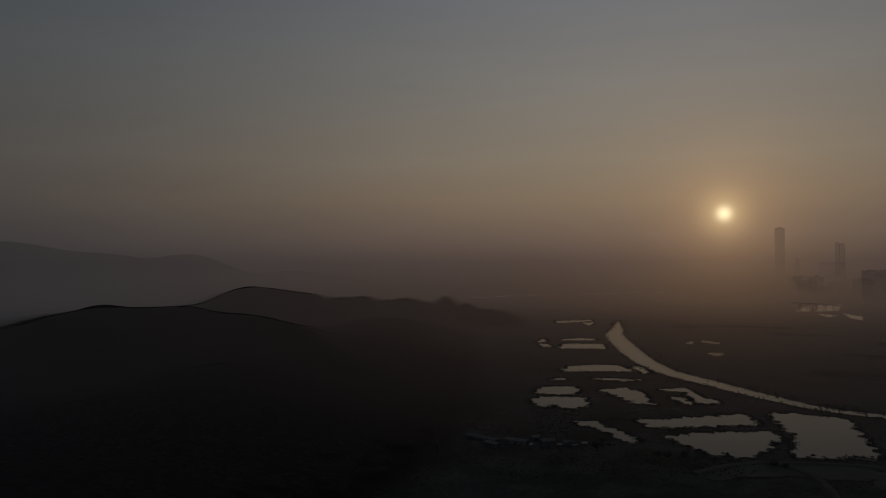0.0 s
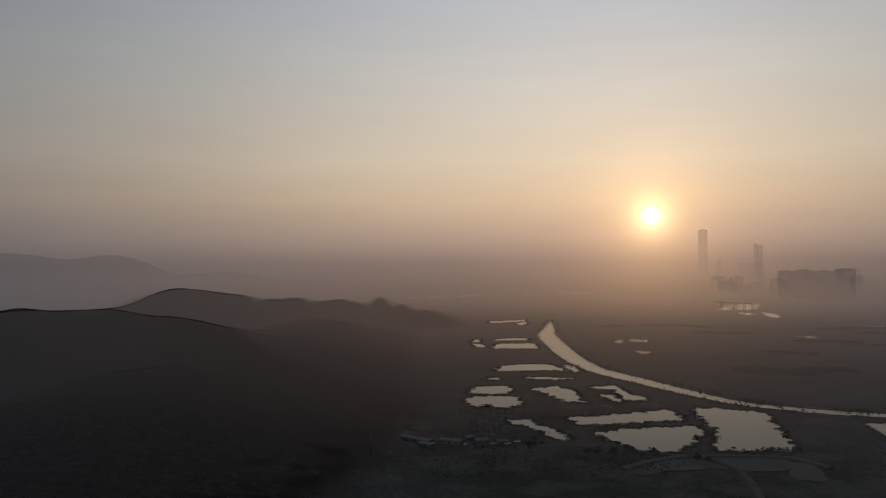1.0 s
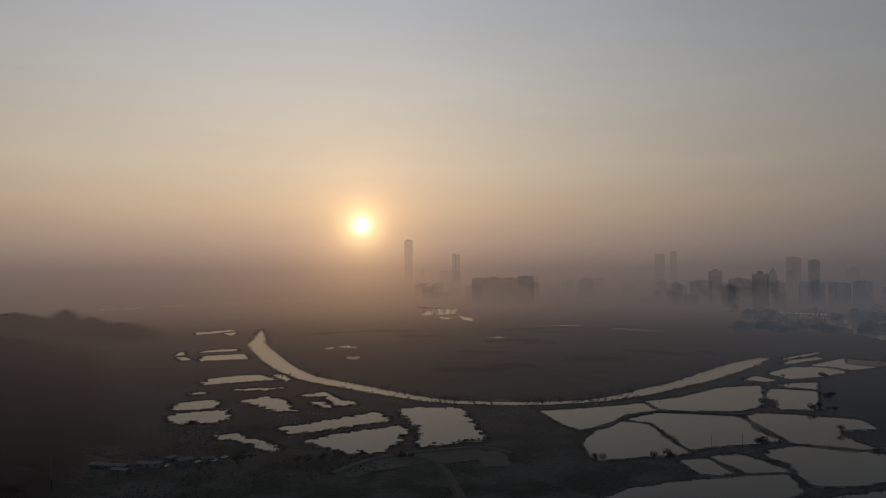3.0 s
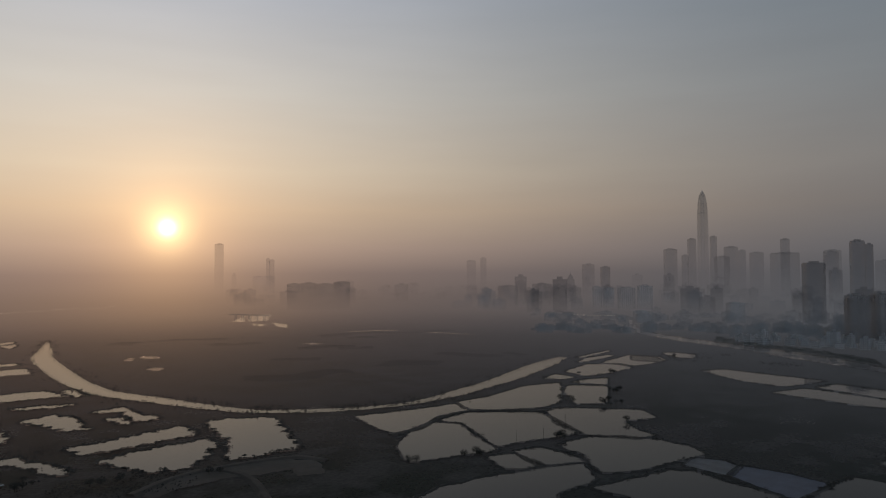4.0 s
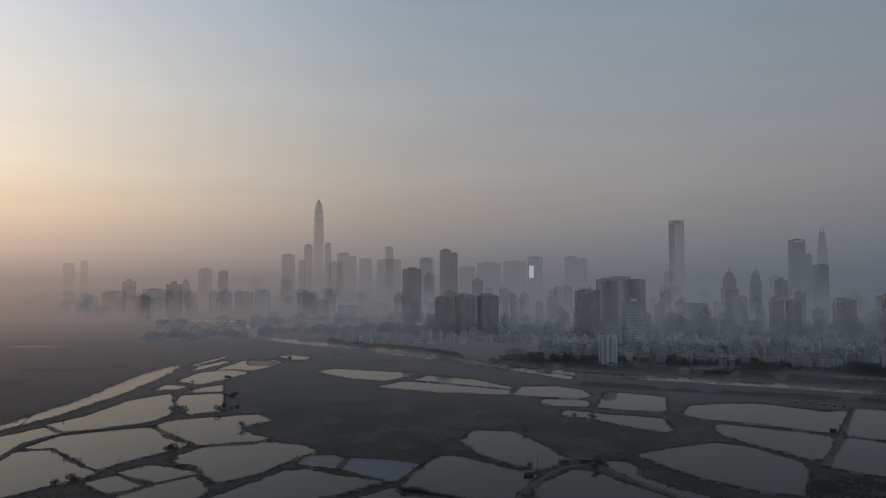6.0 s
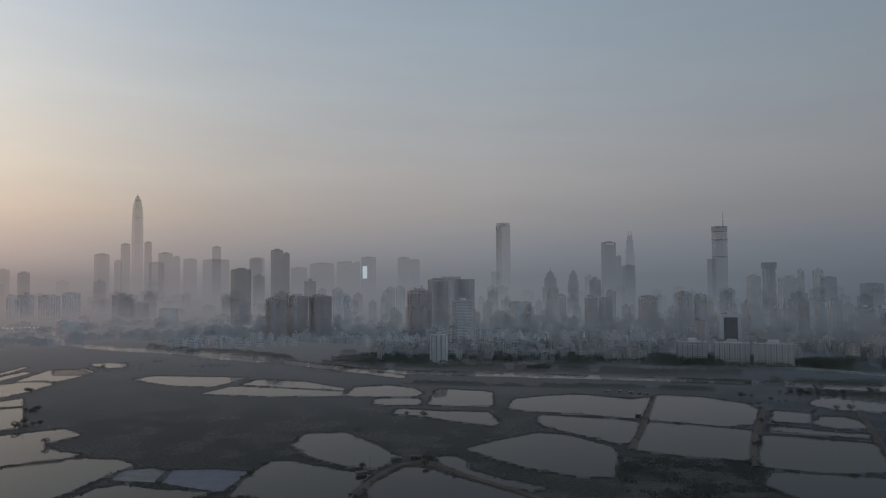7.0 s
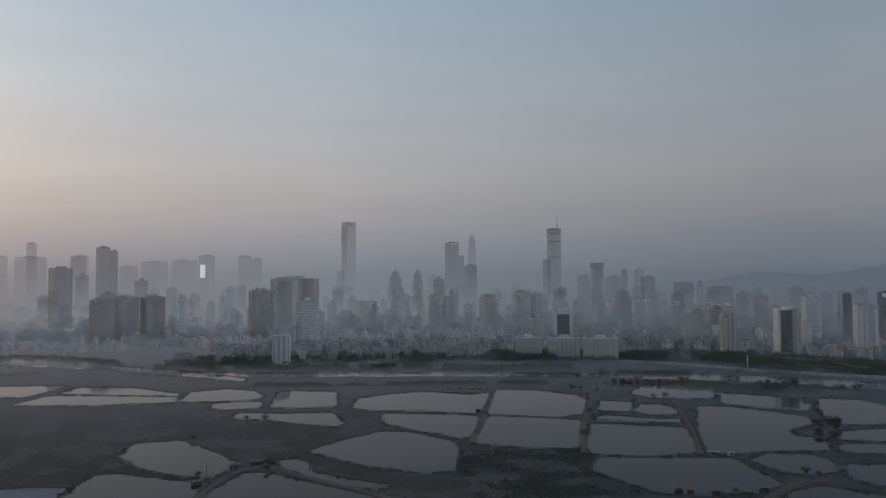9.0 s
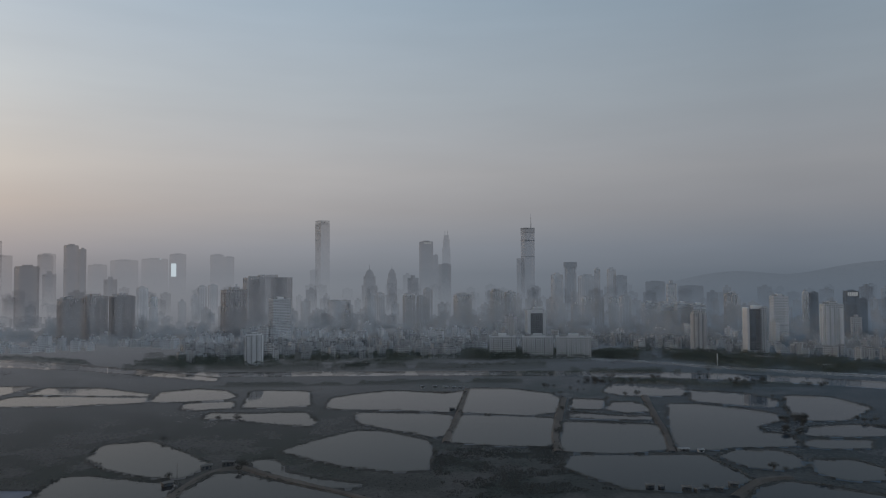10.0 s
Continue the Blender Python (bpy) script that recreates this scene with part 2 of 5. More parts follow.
    t.links.new(node(t, "ShaderNodeTexCoord").outputs["Object"], away.inputs[0])
    range_ = math_node(t, "DIVIDE", math_node(t, "SUBTRACT", away.outputs["Value"], 1500.0), 2000.0, True)
    folds = math_node(t, "SUBTRACT", math_node(t, "MULTIPLY", range_, 0.6), 0.0)
    haze_fade(t, b.outputs[0], 1000.0, math_node(t, "ADD", math_node(t, "MULTIPLY", wooded, folds), 1.0))
    return m


def make_water(name, reach, ior=1.18):
    m, t = start_material(name)
    calm = math_node(t, "ADD", math_node(t, "MULTIPLY", noise_at(t, 0.012, 3.0), 0.10), 0.0)
    b = surface(t, (0.004, 0.005, 0.006, 1), calm)
    b.inputs["IOR"].default_value = ior
    haze_fade(t, b.outputs[0], reach)
    return m


# reach sets each water's haze fade: far strips stay bright, marsh pools are dimmed
GROUND, WATER, FAR_WATER, SILTY, FADED_WATER = make_ground(), make_water("still_water", 1050.0), make_water("far_water", 2300.0), make_water("silty_water", 1000.0, 1.18), make_water("faded_water", 480.0, 1.07)
BANK = plain("bank_earth", (0.046, 0.043, 0.036), (0.082, 0.075, 0.064), 0.05, sheets=5.0)
TRODDEN = plain("trodden_bank_top", (0.026, 0.027, 0.021), (0.115, 0.108, 0.095), 0.035, sheets=3.0)
PATHWAY = plain("dirt_track", (0.062, 0.050, 0.040), (0.110, 0.090, 0.072), 0.04)
SCRUB = plain("scrub_leaves", (0.037, 0.036, 0.030), (0.062, 0.060, 0.049), 0.2, sheets=4.0)
WOODS = plain("woodland_leaves", (0.044, 0.051, 0.038), (0.078, 0.086, 0.064), 0.15, sheets=3.2)
THICKET = plain("marsh_thicket_leaves", (0.014, 0.018, 0.012), (0.026, 0.031, 0.020), 0.1, sheets=6.0)
BARK = plain("bark", (0.05, 0.04, 0.03), (0.08, 0.065, 0.05), 1.0)
CONCRETE = plain("concrete", (0.26, 0.26, 0.26), (0.36, 0.36, 0.35), 0.05, reach=900.0, sheets=1.3)
ROOFING = plain("flat_roof_felt", (0.16, 0.16, 0.17), (0.24, 0.24, 0.24), 0.08, reach=900.0, sheets=1.3)
WHITE = plain("white_render", (0.60, 0.60, 0.60), (0.74, 0.74, 0.73), 0.06, reach=900.0, sheets=1.3)
# glass colour raised a little to stand in for the sky it would reflect
DARK_GLASS = plain("dark_glass", (0.04, 0.05, 0.062), (0.06, 0.072, 0.085), 0.03, 0.35, reach=900.0, sheets=1.3)
TARP_BLUE = plain("blue_liner", (0.045, 0.055, 0.085), (0.085, 0.10, 0.15), 0.09, 0.5)
TARP_PALE = plain("pale_liner", (0.055, 0.055, 0.055), (0.17, 0.175, 0.185), 0.1, 0.5)
BEIGE = plain("beige_render", (0.52, 0.50, 0.485), (0.62, 0.60, 0.585), 0.06, reach=900.0, sheets=1.3)
SKIN = plain("steel_and_glass_skin", (0.13, 0.14, 0.16), (0.18, 0.19, 0.21), 0.02, 0.4, reach=900.0, sheets=1.25)
# window tones below are lightened likewise, reflected sky put into the colour
F_WHITE = facade("white_flats_front", (0.56, 0.56, 0.56), (0.20, 0.205, 0.21), open_w=0.52)
F_HOUSE = facade("small_house_front", (0.45, 0.445, 0.44), (0.13, 0.13, 0.135), open_w=0.5)
F_BEIGE = facade("beige_flats_front", (0.55, 0.54, 0.53), (0.19, 0.19, 0.19), open_w=0.6)
F_BROWN = facade("brown_flats_front", (0.40, 0.375, 0.365), (0.16, 0.16, 0.165), open_w=0.5)
F_GREY = facade("grey_office_front", (0.20, 0.21, 0.23), (0.03, 0.036, 0.045), 3.8, 1.8, 0.7, 0.8)
F_GLASS = facade("curtain_wall_front", (0.11, 0.125, 0.145), (0.05, 0.062, 0.076), 4.0, 1.5, 0.78, 0.86)
F_PALE = facade("pale_tower_front", (0.54, 0.54, 0.54), (0.16, 0.165, 0.175), 4.0, 3.0, 0.5, 0.6)



def lamp_glow(name, color, strength):
    m, t = start_material(name)
    e = node(t, "ShaderNodeEmission")
    e.inputs["Color"].default_value, e.inputs["Strength"].default_value = color + (1,), strength
    t.links.new(e.outputs[0], node(t, "ShaderNodeOutputMaterial").inputs[0])
    return m


LIT = lamp_glow("lit_panel", (0.8, 0.92, 1.0), 0.24)
SIGN = lamp_glow("lit_sign", (0.9, 0.95, 1.0), 0.09)
LAMP = lamp_glow("street_light", (1.0, 0.85, 0.65), 0.6)

# ---- small builders ----
def box(bm, x0, x1, y0, y1, z0, z1, top=1.0):
    """A block; top: how far its upper face shrinks towards its middle."""
    cx, cy = (x0 + x1) / 2, (y0 + y1) / 2
    lower = [bm.verts.new(p) for p in ((x0, y0, z0), (x1, y0, z0), (x1, y1, z0), (x0, y1, z0))]
    upper = [bm.verts.new((cx + (v.co.x - cx) * top, cy + (v.co.y - cy) * top, z1)) for v in lower]
    bm.faces.new(lower[::-1])
    bm.faces.new(upper)
    for i in range(4):
        j = (i + 1) % 4
        bm.faces.new((lower[i], lower[j], upper[j], upper[i]))


def blocks(*sizes):
    bm = bmesh.new()
    for b in sizes:
        box(bm, *b)
    return bm


def prism(bm, ring, z0, z1, scale=1.0):
    """An upright column on an outline; scale: the size of its upper end."""
    a = [bm.verts.new((x, y, z0)) for x, y in ring]
    b = [bm.verts.new((x * scale, y * scale, z1)) for x, y in ring]
    n = len(ring)
    bm.faces.new(a[::-1])
    bm.faces.new(b)
    for i in range(n):
        bm.faces.new((a[i], a[(i + 1) % n], b[(i + 1) % n], b[i]))


def ngon(n, r, turn=0.0):
    return [(r * math.cos(turn + 2 * math.pi * i / n), r * math.sin(turn + 2 * math.pi * i / n)) for i in range(n)]


def part(name, bm, material, parent, label=""):
    me = bpy.data.meshes.new(name)
    bm.to_mesh(me)
    bm.free()
    me.materials.append(material)
    ob = new(name, me)
    ob.parent = parent
    return tagged(ob, label)


def sheet(name, verts, faces, material):
    me = bpy.data.meshes.new(name)
    me.from_pydata([tuple(v) for v in verts], [], faces)
    me.materials.append(material)
    return new(name, me)


def lattice(x, y, seed=0):
    """Smooth value noise between 0 and 1."""
    xi, yi = np.floor(x).astype(np.int64), np.floor(y).astype(np.int64)
    fx, fy = x - xi, y - yi
    fx, fy = fx * fx * (3 - 2 * fx), fy * fy * (3 - 2 * fy)

    def h(i, j):
        n = (i * 374761393 + j * 668265263 + seed * 974634777) & 0xFFFFFFFF
        n = ((n ^ (n >> 13)) * 1274126177) & 0xFFFFFFFF
        return ((n ^ (n >> 16)) & 0xFFFF) / 65535.0
    return (h(xi, yi) * (1 - fx) + h(xi + 1, yi) * fx) * (1 - fy) + (h(xi, yi + 1) * (1 - fx) + h(xi + 1, yi + 1) * fx) * fy


# ---- ground: marsh, wooded hills and far mountains in one sheet ----
HILLS = [  # x, y, height, spread: the slopes below the drone, the near ridge and the far ridge; behind each the upland sinks slowly
    (-190, 500, 48, 110), (-520, 560, 44, 170), (-345, 400, 40, 150), (-230, 320, 38, 120), (-180, 610, 48, 85), (-150, 760, 44, 85), (-120, 900, 42, 90), (-110, 1050, 40, 85),
    (-95, 1180, 40, 85), (-447, 615, 64, 60), (-387, 631, 72, 55), (-347, 653, 84, 50), (-335, 705, 86, 38), (-291, 702, 86, 42), (-262, 735, 85, 42), (-209, 731, 79, 50),
    (-164, 742, 65, 50), (-396, 1175, 43, 40), (-360, 1207, 77, 50), (-327, 1238, 89, 55), (-281, 1259, 80, 50), (-239, 1278, 74, 40), (-190, 1316, 66, 40), (-149, 1332, 67, 36),
    (-106, 1376, 57, 36), (-71, 1398, 60, 34), (5, 1450, 61, 22), (93, 1477, 34, 50), (46, 1461, 46, 26), (-35, 1424, 51, 30)]
FAR_HILLS = [(-2230, 3580, 255, 380), (-1420, 3960, 190, 240), (-1800, 3760, 190, 330), (-900, 4200, 90, 300), (3606, -2342, 140, 330), (3150, -2930, 190, 450), (2600, -3500, 150, 500)]


def land(x, y):
    x, y = np.asarray(x, float), np.asarray(y, float)
    h = np.zeros_like(x)
    for hx, hy, hh, sp in FAR_HILLS:
        h += (hh * np.exp(-((x - hx) ** 2 + (y - hy) ** 2) / (2 * sp * sp))) ** 4
    d, b = np.hypot(x, y), np.arctan2(x, y)
    for hx, hy, hh, sp in HILLS:
        dc, bc = math.hypot(hx, hy), math.atan2(hx, hy)
        r, t = d - dc, dc * (b - bc)
        front = np.where(r < 0, r * r / (2 * sp * sp), 0)
        back = np.clip(1 - np.maximum(r, 0) * (135 - hh) / (1.25 * hh * dc), 0, 1)
        h += (hh * back * np.exp(-front - t * t / (2 * sp * sp))) ** 4
    h = np.maximum(h ** 0.25 - 5, 0)
    wood = np.clip(h / 12, 0, 1)
    folds = (lattice(x / 300, y / 300, 3) - 0.5) * 0.03
    h = h * (1 + folds) + wood * lattice(x / 9, y / 9, 5) * 0.9
    return h + (lattice(x / 30, y / 30, 7) - 0.5) * 0.5 - 0.4


# ---- water ----
def rounded(points, rounds=1):
    for _ in range(rounds):
        points = [q for i in range(len(points)) for a, b in ((points[i], points[(i + 1) % len(points)]),)
                  for q in ((a[0] * 0.93 + b[0] * 0.07, a[1] * 0.93 + b[1] * 0.07), (a[0] * 0.07 + b[0] * 0.93, a[1] * 0.07 + b[1] * 0.93))]
    return points


def frayed(points, step, reach, seed):
    """An outline in short steps whose edge wanders as reeds and mud do."""
    out = []
    for i in range(len(points)):
        a, b = Vector(points[i]), Vector(points[(i + 1) % len(points)])
        n = max(1, int((b - a).length / step))
        side_way = Vector((b.y - a.y, a.x - b.x)).normalized() if (b - a).length > 0.01 else Vector((0, 0))
        for k in range(n):
            p = a.lerp(b, k / n)
            w = noise.noise(Vector((p.x / 9, p.y / 9, seed))) * 0.6 + noise.noise(Vector((p.x / 3.1, p.y / 3.1, seed + 9))) * 0.75
            out.append(p + side_way * w * reach)
    return out


def ring_strip(bm, outline, rows):
    """Strips round an outline; rows: how far out and how high each line lies."""
    n = len(outline)
    c = sum(outline, Vector((0, 0))) / n
    area = sum(outline[i].x * outline[(i + 1) % n].y - outline[(i + 1) % n].x * outline[i].y for i in range(n))
    sign = 1 if area > 0 else -1
    lines = []
    for out, z in rows:
        line = []
        for i in range(n):
            d = outline[(i + 2) % n] - outline[i - 2]
            d = d.normalized() if d.length > 0.01 else (outline[i] - c).normalized()
            jag = noise.noise(Vector((outline[i].x / 5, outline[i].y / 5, out)))
            p = outline[i] + Vector((d.y, -d.x)) * sign * out * (1 + 0.3 * jag)
            line.append(bm.verts.new((p.x, p.y, z * (1 + 0.35 * jag) if z > 0.2 else z)))
        lines.append(line)
    for a, b in zip(lines, lines[1:]):
        for i in range(n):
            j = (i + 1) % n
            bm.faces.new((a[i], a[j], b[j], b[i]))


def offset(outline, out):
    """An outline grown outwards."""
    n = len(outline)
    area = sum(outline[i].x * outline[(i + 1) % n].y - outline[(i + 1) % n].x * outline[i].y for i in range(n))
    sign = 1 if area > 0 else -1
    grown = []
    for i in range(n):
        d = outline[(i + 3) % n] - outline[i - 3]
        d = d.normalized() if d.length > 0.01 else Vector((0, 0))
        grown.append((outline[i].x + d.y * sign * out, outline[i].y - d.x * sign * out))
    return np.array(grown)


POND_EDGES = []


def pond(points, reach=2.1, bank=1.0, material=None, label="still fish pond mirroring the dusk sky between earth banks"):
    outline = frayed(rounded([Vector(p) for p in points]), 1.6 if bank else 8, reach, len(POND_EDGES) * 3.7)
    if bank:
        outline = [Vector(p) for p in offset(outline, 0.9)]
    POND_EDGES.append(outline)
    bm = bmesh.new()
    face = bm.faces.new([bm.verts.new((p.x, p.y, 0.22)) for p in outline])
    if face.normal.z < 0 or face.calc_area() and sum((outline[i].x * outline[i - 1].y - outline[i - 1].x * outline[i].y) for i in range(len(outline))) > 0:
        face.normal_flip()
    bmesh.ops.triangulate(bm, faces=bm.faces[:])
    me = bpy.data.meshes.new("fish_pond")
    bm.to_mesh(me)
    bm.free()
    me.materials.append(material or WATER)
    water = tagged(new("fish_pond", me), label, "pond", "fish ponds", "structure")
    if bank:
        bm = bmesh.new()
        ring_strip(bm, outline, [(-0.4, 0.15), (0.5, 0.45 * bank), (1.1, 0.68 * bank), (2.1, 0.64 * bank), (3.8, -0.3)])
        part("bank", bm, BANK, water, "low grassy earth bank")
        bm = bmesh.new()
        ring_strip(bm, outline, [(1.0, 0.55 * bank), (1.15, 0.84 * bank), (2.1, 0.82 * bank), (2.25, 0.45 * bank)])
        part("footpath", bm, TRODDEN, water, "pale trodden path along the bank top")
    return water


def spline(points, parts=6):
    """A smooth line through points of any size."""
    out = []
    for i in range(len(points) - 1):
        p = [np.array(points[max(0, min(len(points) - 1, i + k))], float) for k in (-1, 0, 1, 2)]
        for k in range(parts):
            u = k / parts
            out.append(0.5 * (2 * p[1] + (p[2] - p[0]) * u + (2 * p[0] - 5 * p[1] + 4 * p[2] - p[3]) * u * u + (3 * p[1] - p[0] - 3 * p[2] + p[3]) * u ** 3))
    out.append(np.array(points[-1], float))
    return out


def band(name, points, z, material, label, category, fray=0.0, crown=0.0, rim=0.0):
    """A river, road or track along a line of (x, y, width)."""
    line = spline(points, 16 if fray > 1 else 8)
    bm = bmesh.new()
    rows = []
    for i, (x, y, w) in enumerate(line):
        d = line[min(i + 1, len(line) - 1)] - line[max(i - 1, 0)]
        n = Vector((d[1], -d[0])).normalized()
        row = []
        for k in (-1, -0.4, 0.4, 1):
            e = fray * (noise.noise(Vector((x / 14, y / 14, k * 5))) + 0.7 * noise.noise(Vector((x / 5, y / 5, k * 7)))) if abs(k) == 1 else 0
            q = Vector((x, y)) + n * (k * w / 2 + e)
            row.append(bm.verts.new((q.x, q.y, z + (crown if abs(k) < 1 else 0))))
        if rim:
            for k in (-1, 1):
                q = Vector((x, y)) + n * k * (w / 2 + rim)
                v = bm.verts.new((q.x, q.y, -0.6))
                row = [v] + row if k == -1 else row + [v]
        rows.append(row)
    for a, b in zip(rows, rows[1:]):
        for k in range(len(a) - 1):
            bm.faces.new((a[k], a[k + 1], b[k + 1], b[k]))
    bmesh.ops.recalc_face_normals(bm, faces=bm.faces[:])
    if bm.faces[0].normal.z < 0:
        bmesh.ops.reverse_faces(bm, faces=bm.faces[:])
    me = bpy.data.meshes.new(name)
    bm.to_mesh(me)
    bm.free()
    me.materials.append(material)
    return tagged(new(name, me), label, category, kind="structure")


WINDING = [(378, 1543, 3), (355, 1450, 13), (328, 1350, 23), (297, 1235, 32), (275, 1074, 32), (262, 955, 29), (259, 865, 27), (265, 808, 26), (285, 746, 25), (302, 685, 20),
               (325, 626, 15), (360, 591, 15), (403, 564, 14), (456, 548, 11), (498, 551, 15), (543, 560, 24), (590, 573, 24), (646, 590, 29), (723, 620, 33), (813, 655, 30), (880, 680, 10)]
BORDER = [(560, -800, 60), (690, -670, 60), (806, -514, 54), (880, -320, 44), (928, -108, 40), (966, 106, 44), (1006, 215, 46), (1066, 297, 46), (1130, 400, 66),
               (1210, 540, 60), (1290, 720, 52), (1420, 900, 50), (1700, 1100, 45)]
band("river", WINDING, 0.25, WATER, "winding tidal river shining under the low sun", "river", 2.6)
band("river", BORDER, 0.25, SILTY, "broad grey river along the city's edge", "river", 3.0)
RIVERS = [np.array(spline(q, 8)) for q in (WINDING, BORDER)]
pond([(240, 1554), (332, 1584), (320, 1539), (240, 1495)], 8.0)
pond([(288, 1501), (324, 1523), (294, 1431)], 8.0)
pond([(148, 1153), (170, 1202), (167, 1158), (154, 1144)], 8.0)
pond([(150, 1128), (163, 1126), (166, 1080), (152, 1082)], 8.0)
pond([(194, 1180), (213, 1204), (253, 1197), (247, 1162), (197, 1170)], 8.0)
pond([(176, 1086), (191, 1130), (248, 1120), (243, 1075), (234, 1055), (175, 1064)], 8.0)
pond([(138, 839), (153, 884), (187, 894), (219, 889), (226, 835), (196, 840), (155, 841)], 8.0)
pond([(231, 877), (242, 880), (241, 824), (231, 821)], 8.0)
pond([(118, 784), (130, 798), (135, 782), (124, 776)], 8.0)
pond([(166, 789), (179, 795), (217, 778), (205, 772), (175, 776)], 8.0)
pond([(89, 702), (100, 743), (137, 741), (135, 718), (126, 697)], 8.0)
pond([(80, 669), (96, 686), (134, 681), (130, 641), (105, 629), (98, 647), (91, 633)], 8.0)
pond([(159, 722), (188, 731), (193, 704), (190, 643), (175, 648), (164, 692)], 8.0)
pond([(215, 720), (246, 730), (245, 678), (253, 651), (237, 642), (233, 659), (240, 704)], 8.0)
pond([(215, 682), (227, 675), (224, 641), (217, 653)], 8.0)
pond([(104, 581), (122, 581), (125, 558), (135, 535), (140, 516), (136, 506), (130, 513), (126, 540), (114, 557)], 8.0)
pond([(159, 587), (179, 584), (253, 602), (250, 566), (240, 561), (158, 556)], 8.0)
pond([(163, 528), (192, 539), (248, 542), (246, 527), (222, 491), (204, 471), (183, 474), (170, 505)], 8.0)
pond([(277, 609), (321, 591), (325, 572), (284, 466), (229, 470), (241, 496), (257, 520), (266, 560)], 8.0)
pond([(889, 1796), (1048, 2046), (1057, 2044), (922, 1789)], 3.0, 0.0, FAR_WATER, "thin strip of far water catching the sunset")
pond([(1064, 2042), (1149, 2053), (997, 1796), (930, 1787)], 3.0, 0.0, FAR_WATER, "thin strip of far water catching the sunset")
pond([(897, 1708), (913, 1645), (860, 1600)], 3.0, 0.0, FAR_WATER, "thin strip of far water catching the sunset")
pond([(960, 1716), (945, 1601), (890, 1509), (899, 1574)], 3.0, 0.0, FAR_WATER, "thin strip of far water catching the sunset")
pond([(377, 1114), (396, 1155), (402, 1138), (387, 1102)], 2.0, 0.0, FADED_WATER, "small marsh pool among the reeds")
pond([(407, 1132), (421, 1159), (440, 1138), (430, 1105), (412, 1115)], 2.0, 0.0, FADED_WATER, "small marsh pool among the reeds")
pond([(363, 985), (377, 1012), (390, 997), (378, 969)], 2.0, 0.0, FADED_WATER, "small marsh pool among the reeds")
pond([(710, 1143), (733, 1165), (741, 1141), (720, 1117)], 2.0, 0.0, FADED_WATER, "small marsh pool among the reeds")
far_strip = random.Random(4)
for k in range(26):     # broken pools of a far creek
    u = k / 25
    x, y = 60 + 900 * u, 2570 + 470 * u + 60 * math.sin(6 * u)
    half, deep = far_strip.uniform(10, 34), far_strip.uniform(9, 30)
    x, y = x + far_strip.uniform(-20, 20), y + far_strip.uniform(-60, 60)
    pond([(x - half, y - deep * 0.4), (x - half * 0.3, y - deep), (x + half, y - deep * 0.3), (x + half * 0.8, y + deep), (x - half * 0.5, y + deep * 0.7)], 3.0, 0.0, FAR_WATER, "small far pool catching the sunset")
pond([(385, 534), (418, 525), (466, 517), (494, 515), (478, 483), (438, 483), (416, 469), (391, 461), (368, 448), (368, 476)])
pond([(352, 429), (384, 450), (417, 463), (430, 444), (407, 405), (386, 359), (354, 369), (321, 379), (321, 385), (340, 416)])
pond([(427, 466), (469, 474), (494, 454), (519, 427), (475, 352), (454, 356), (411, 367), (395, 367), (409, 394), (434, 442)])
pond([(500, 521), (547, 519), (626, 540), (674, 528), (637, 495), (573, 449), (539, 443), (494, 468), (482, 487)])
pond([(689, 561), (729, 575), (723, 542), (700, 540)])
pond([(757, 582), (838, 605), (876, 577), (849, 540), (782, 532), (741, 535)])
pond([(866, 601), (976, 626), (974, 578), (943, 546), (867, 547)])
pond([(845, 628), (900, 649), (957, 651), (949, 635), (865, 624)])
pond([(888, 664), (1013, 689), (1000, 677), (894, 656)])
pond([(687, 519), (721, 520), (747, 511), (701, 479)])
pond([(638, 493), (669, 507), (694, 474), (603, 413), (577, 430), (612, 466)])
pond([(533, 432), (553, 426), (583, 388), (597, 370), (574, 341), (541, 354), (518, 327), (513, 305), (491, 310), (475, 343), (491, 385)])
pond([(434, 339), (474, 337), (489, 319), (500, 295), (497, 268), (485, 250), (466, 251), (444, 257), (417, 259), (394, 271), (404, 287), (423, 306), (426, 323)])
pond([(368, 351), (387, 345), (379, 312), (364, 314), (355, 321)])
pond([(394, 349), (415, 342), (413, 313), (406, 296), (389, 305), (377, 313)])
pond([(263, 311), (293, 320), (332, 316), (376, 304), (401, 295), (376, 267), (357, 266), (338, 267), (297, 240), (259, 287)])
pond([(361, 257), (380, 253), (429, 244), (437, 232), (429, 207), (426, 173), (413, 178), (388, 191), (362, 217)])
pond([(383, 175), (413, 162), (413, 144), (399, 98), (359, 119)])
pond([(448, 244), (469, 248), (476, 232), (469, 218), (445, 213)], 1.0, 0.8, TARP_PALE, "drained pond lined with pale plastic sheet")
pond([(446, 212), (472, 217), (475, 188), (470, 162), (426, 166)], 1.0, 0.8, TARP_BLUE, "drained pond lined with blue plastic sheet")
pond([(547, 154), (587, 154), (593, 123), (551, 91), (513, 68), (482, 81), (490, 104), (515, 133)])
pond([(407, 154), (463, 159), (499, 156), (499, 141), (476, 101), (469, 82), (458, 83), (405, 86)])
pond([(440, 77), (461, 69), (487, 59), (487, 46), (467, 27), (439, -4), (419, -30), (394, -16), (410, 66)])
pond([(514, 40), (520, 27), (499, 18), (485, 18), (463, -4), (446, -32), (439, -24), (449, -4), (471, 15), (492, 31)])
pond([(542, 20), (569, -5), (597, -38), (590, -60), (552, -90), (517, -87), (470, -76), (470, -55), (491, -23), (515, -1)])
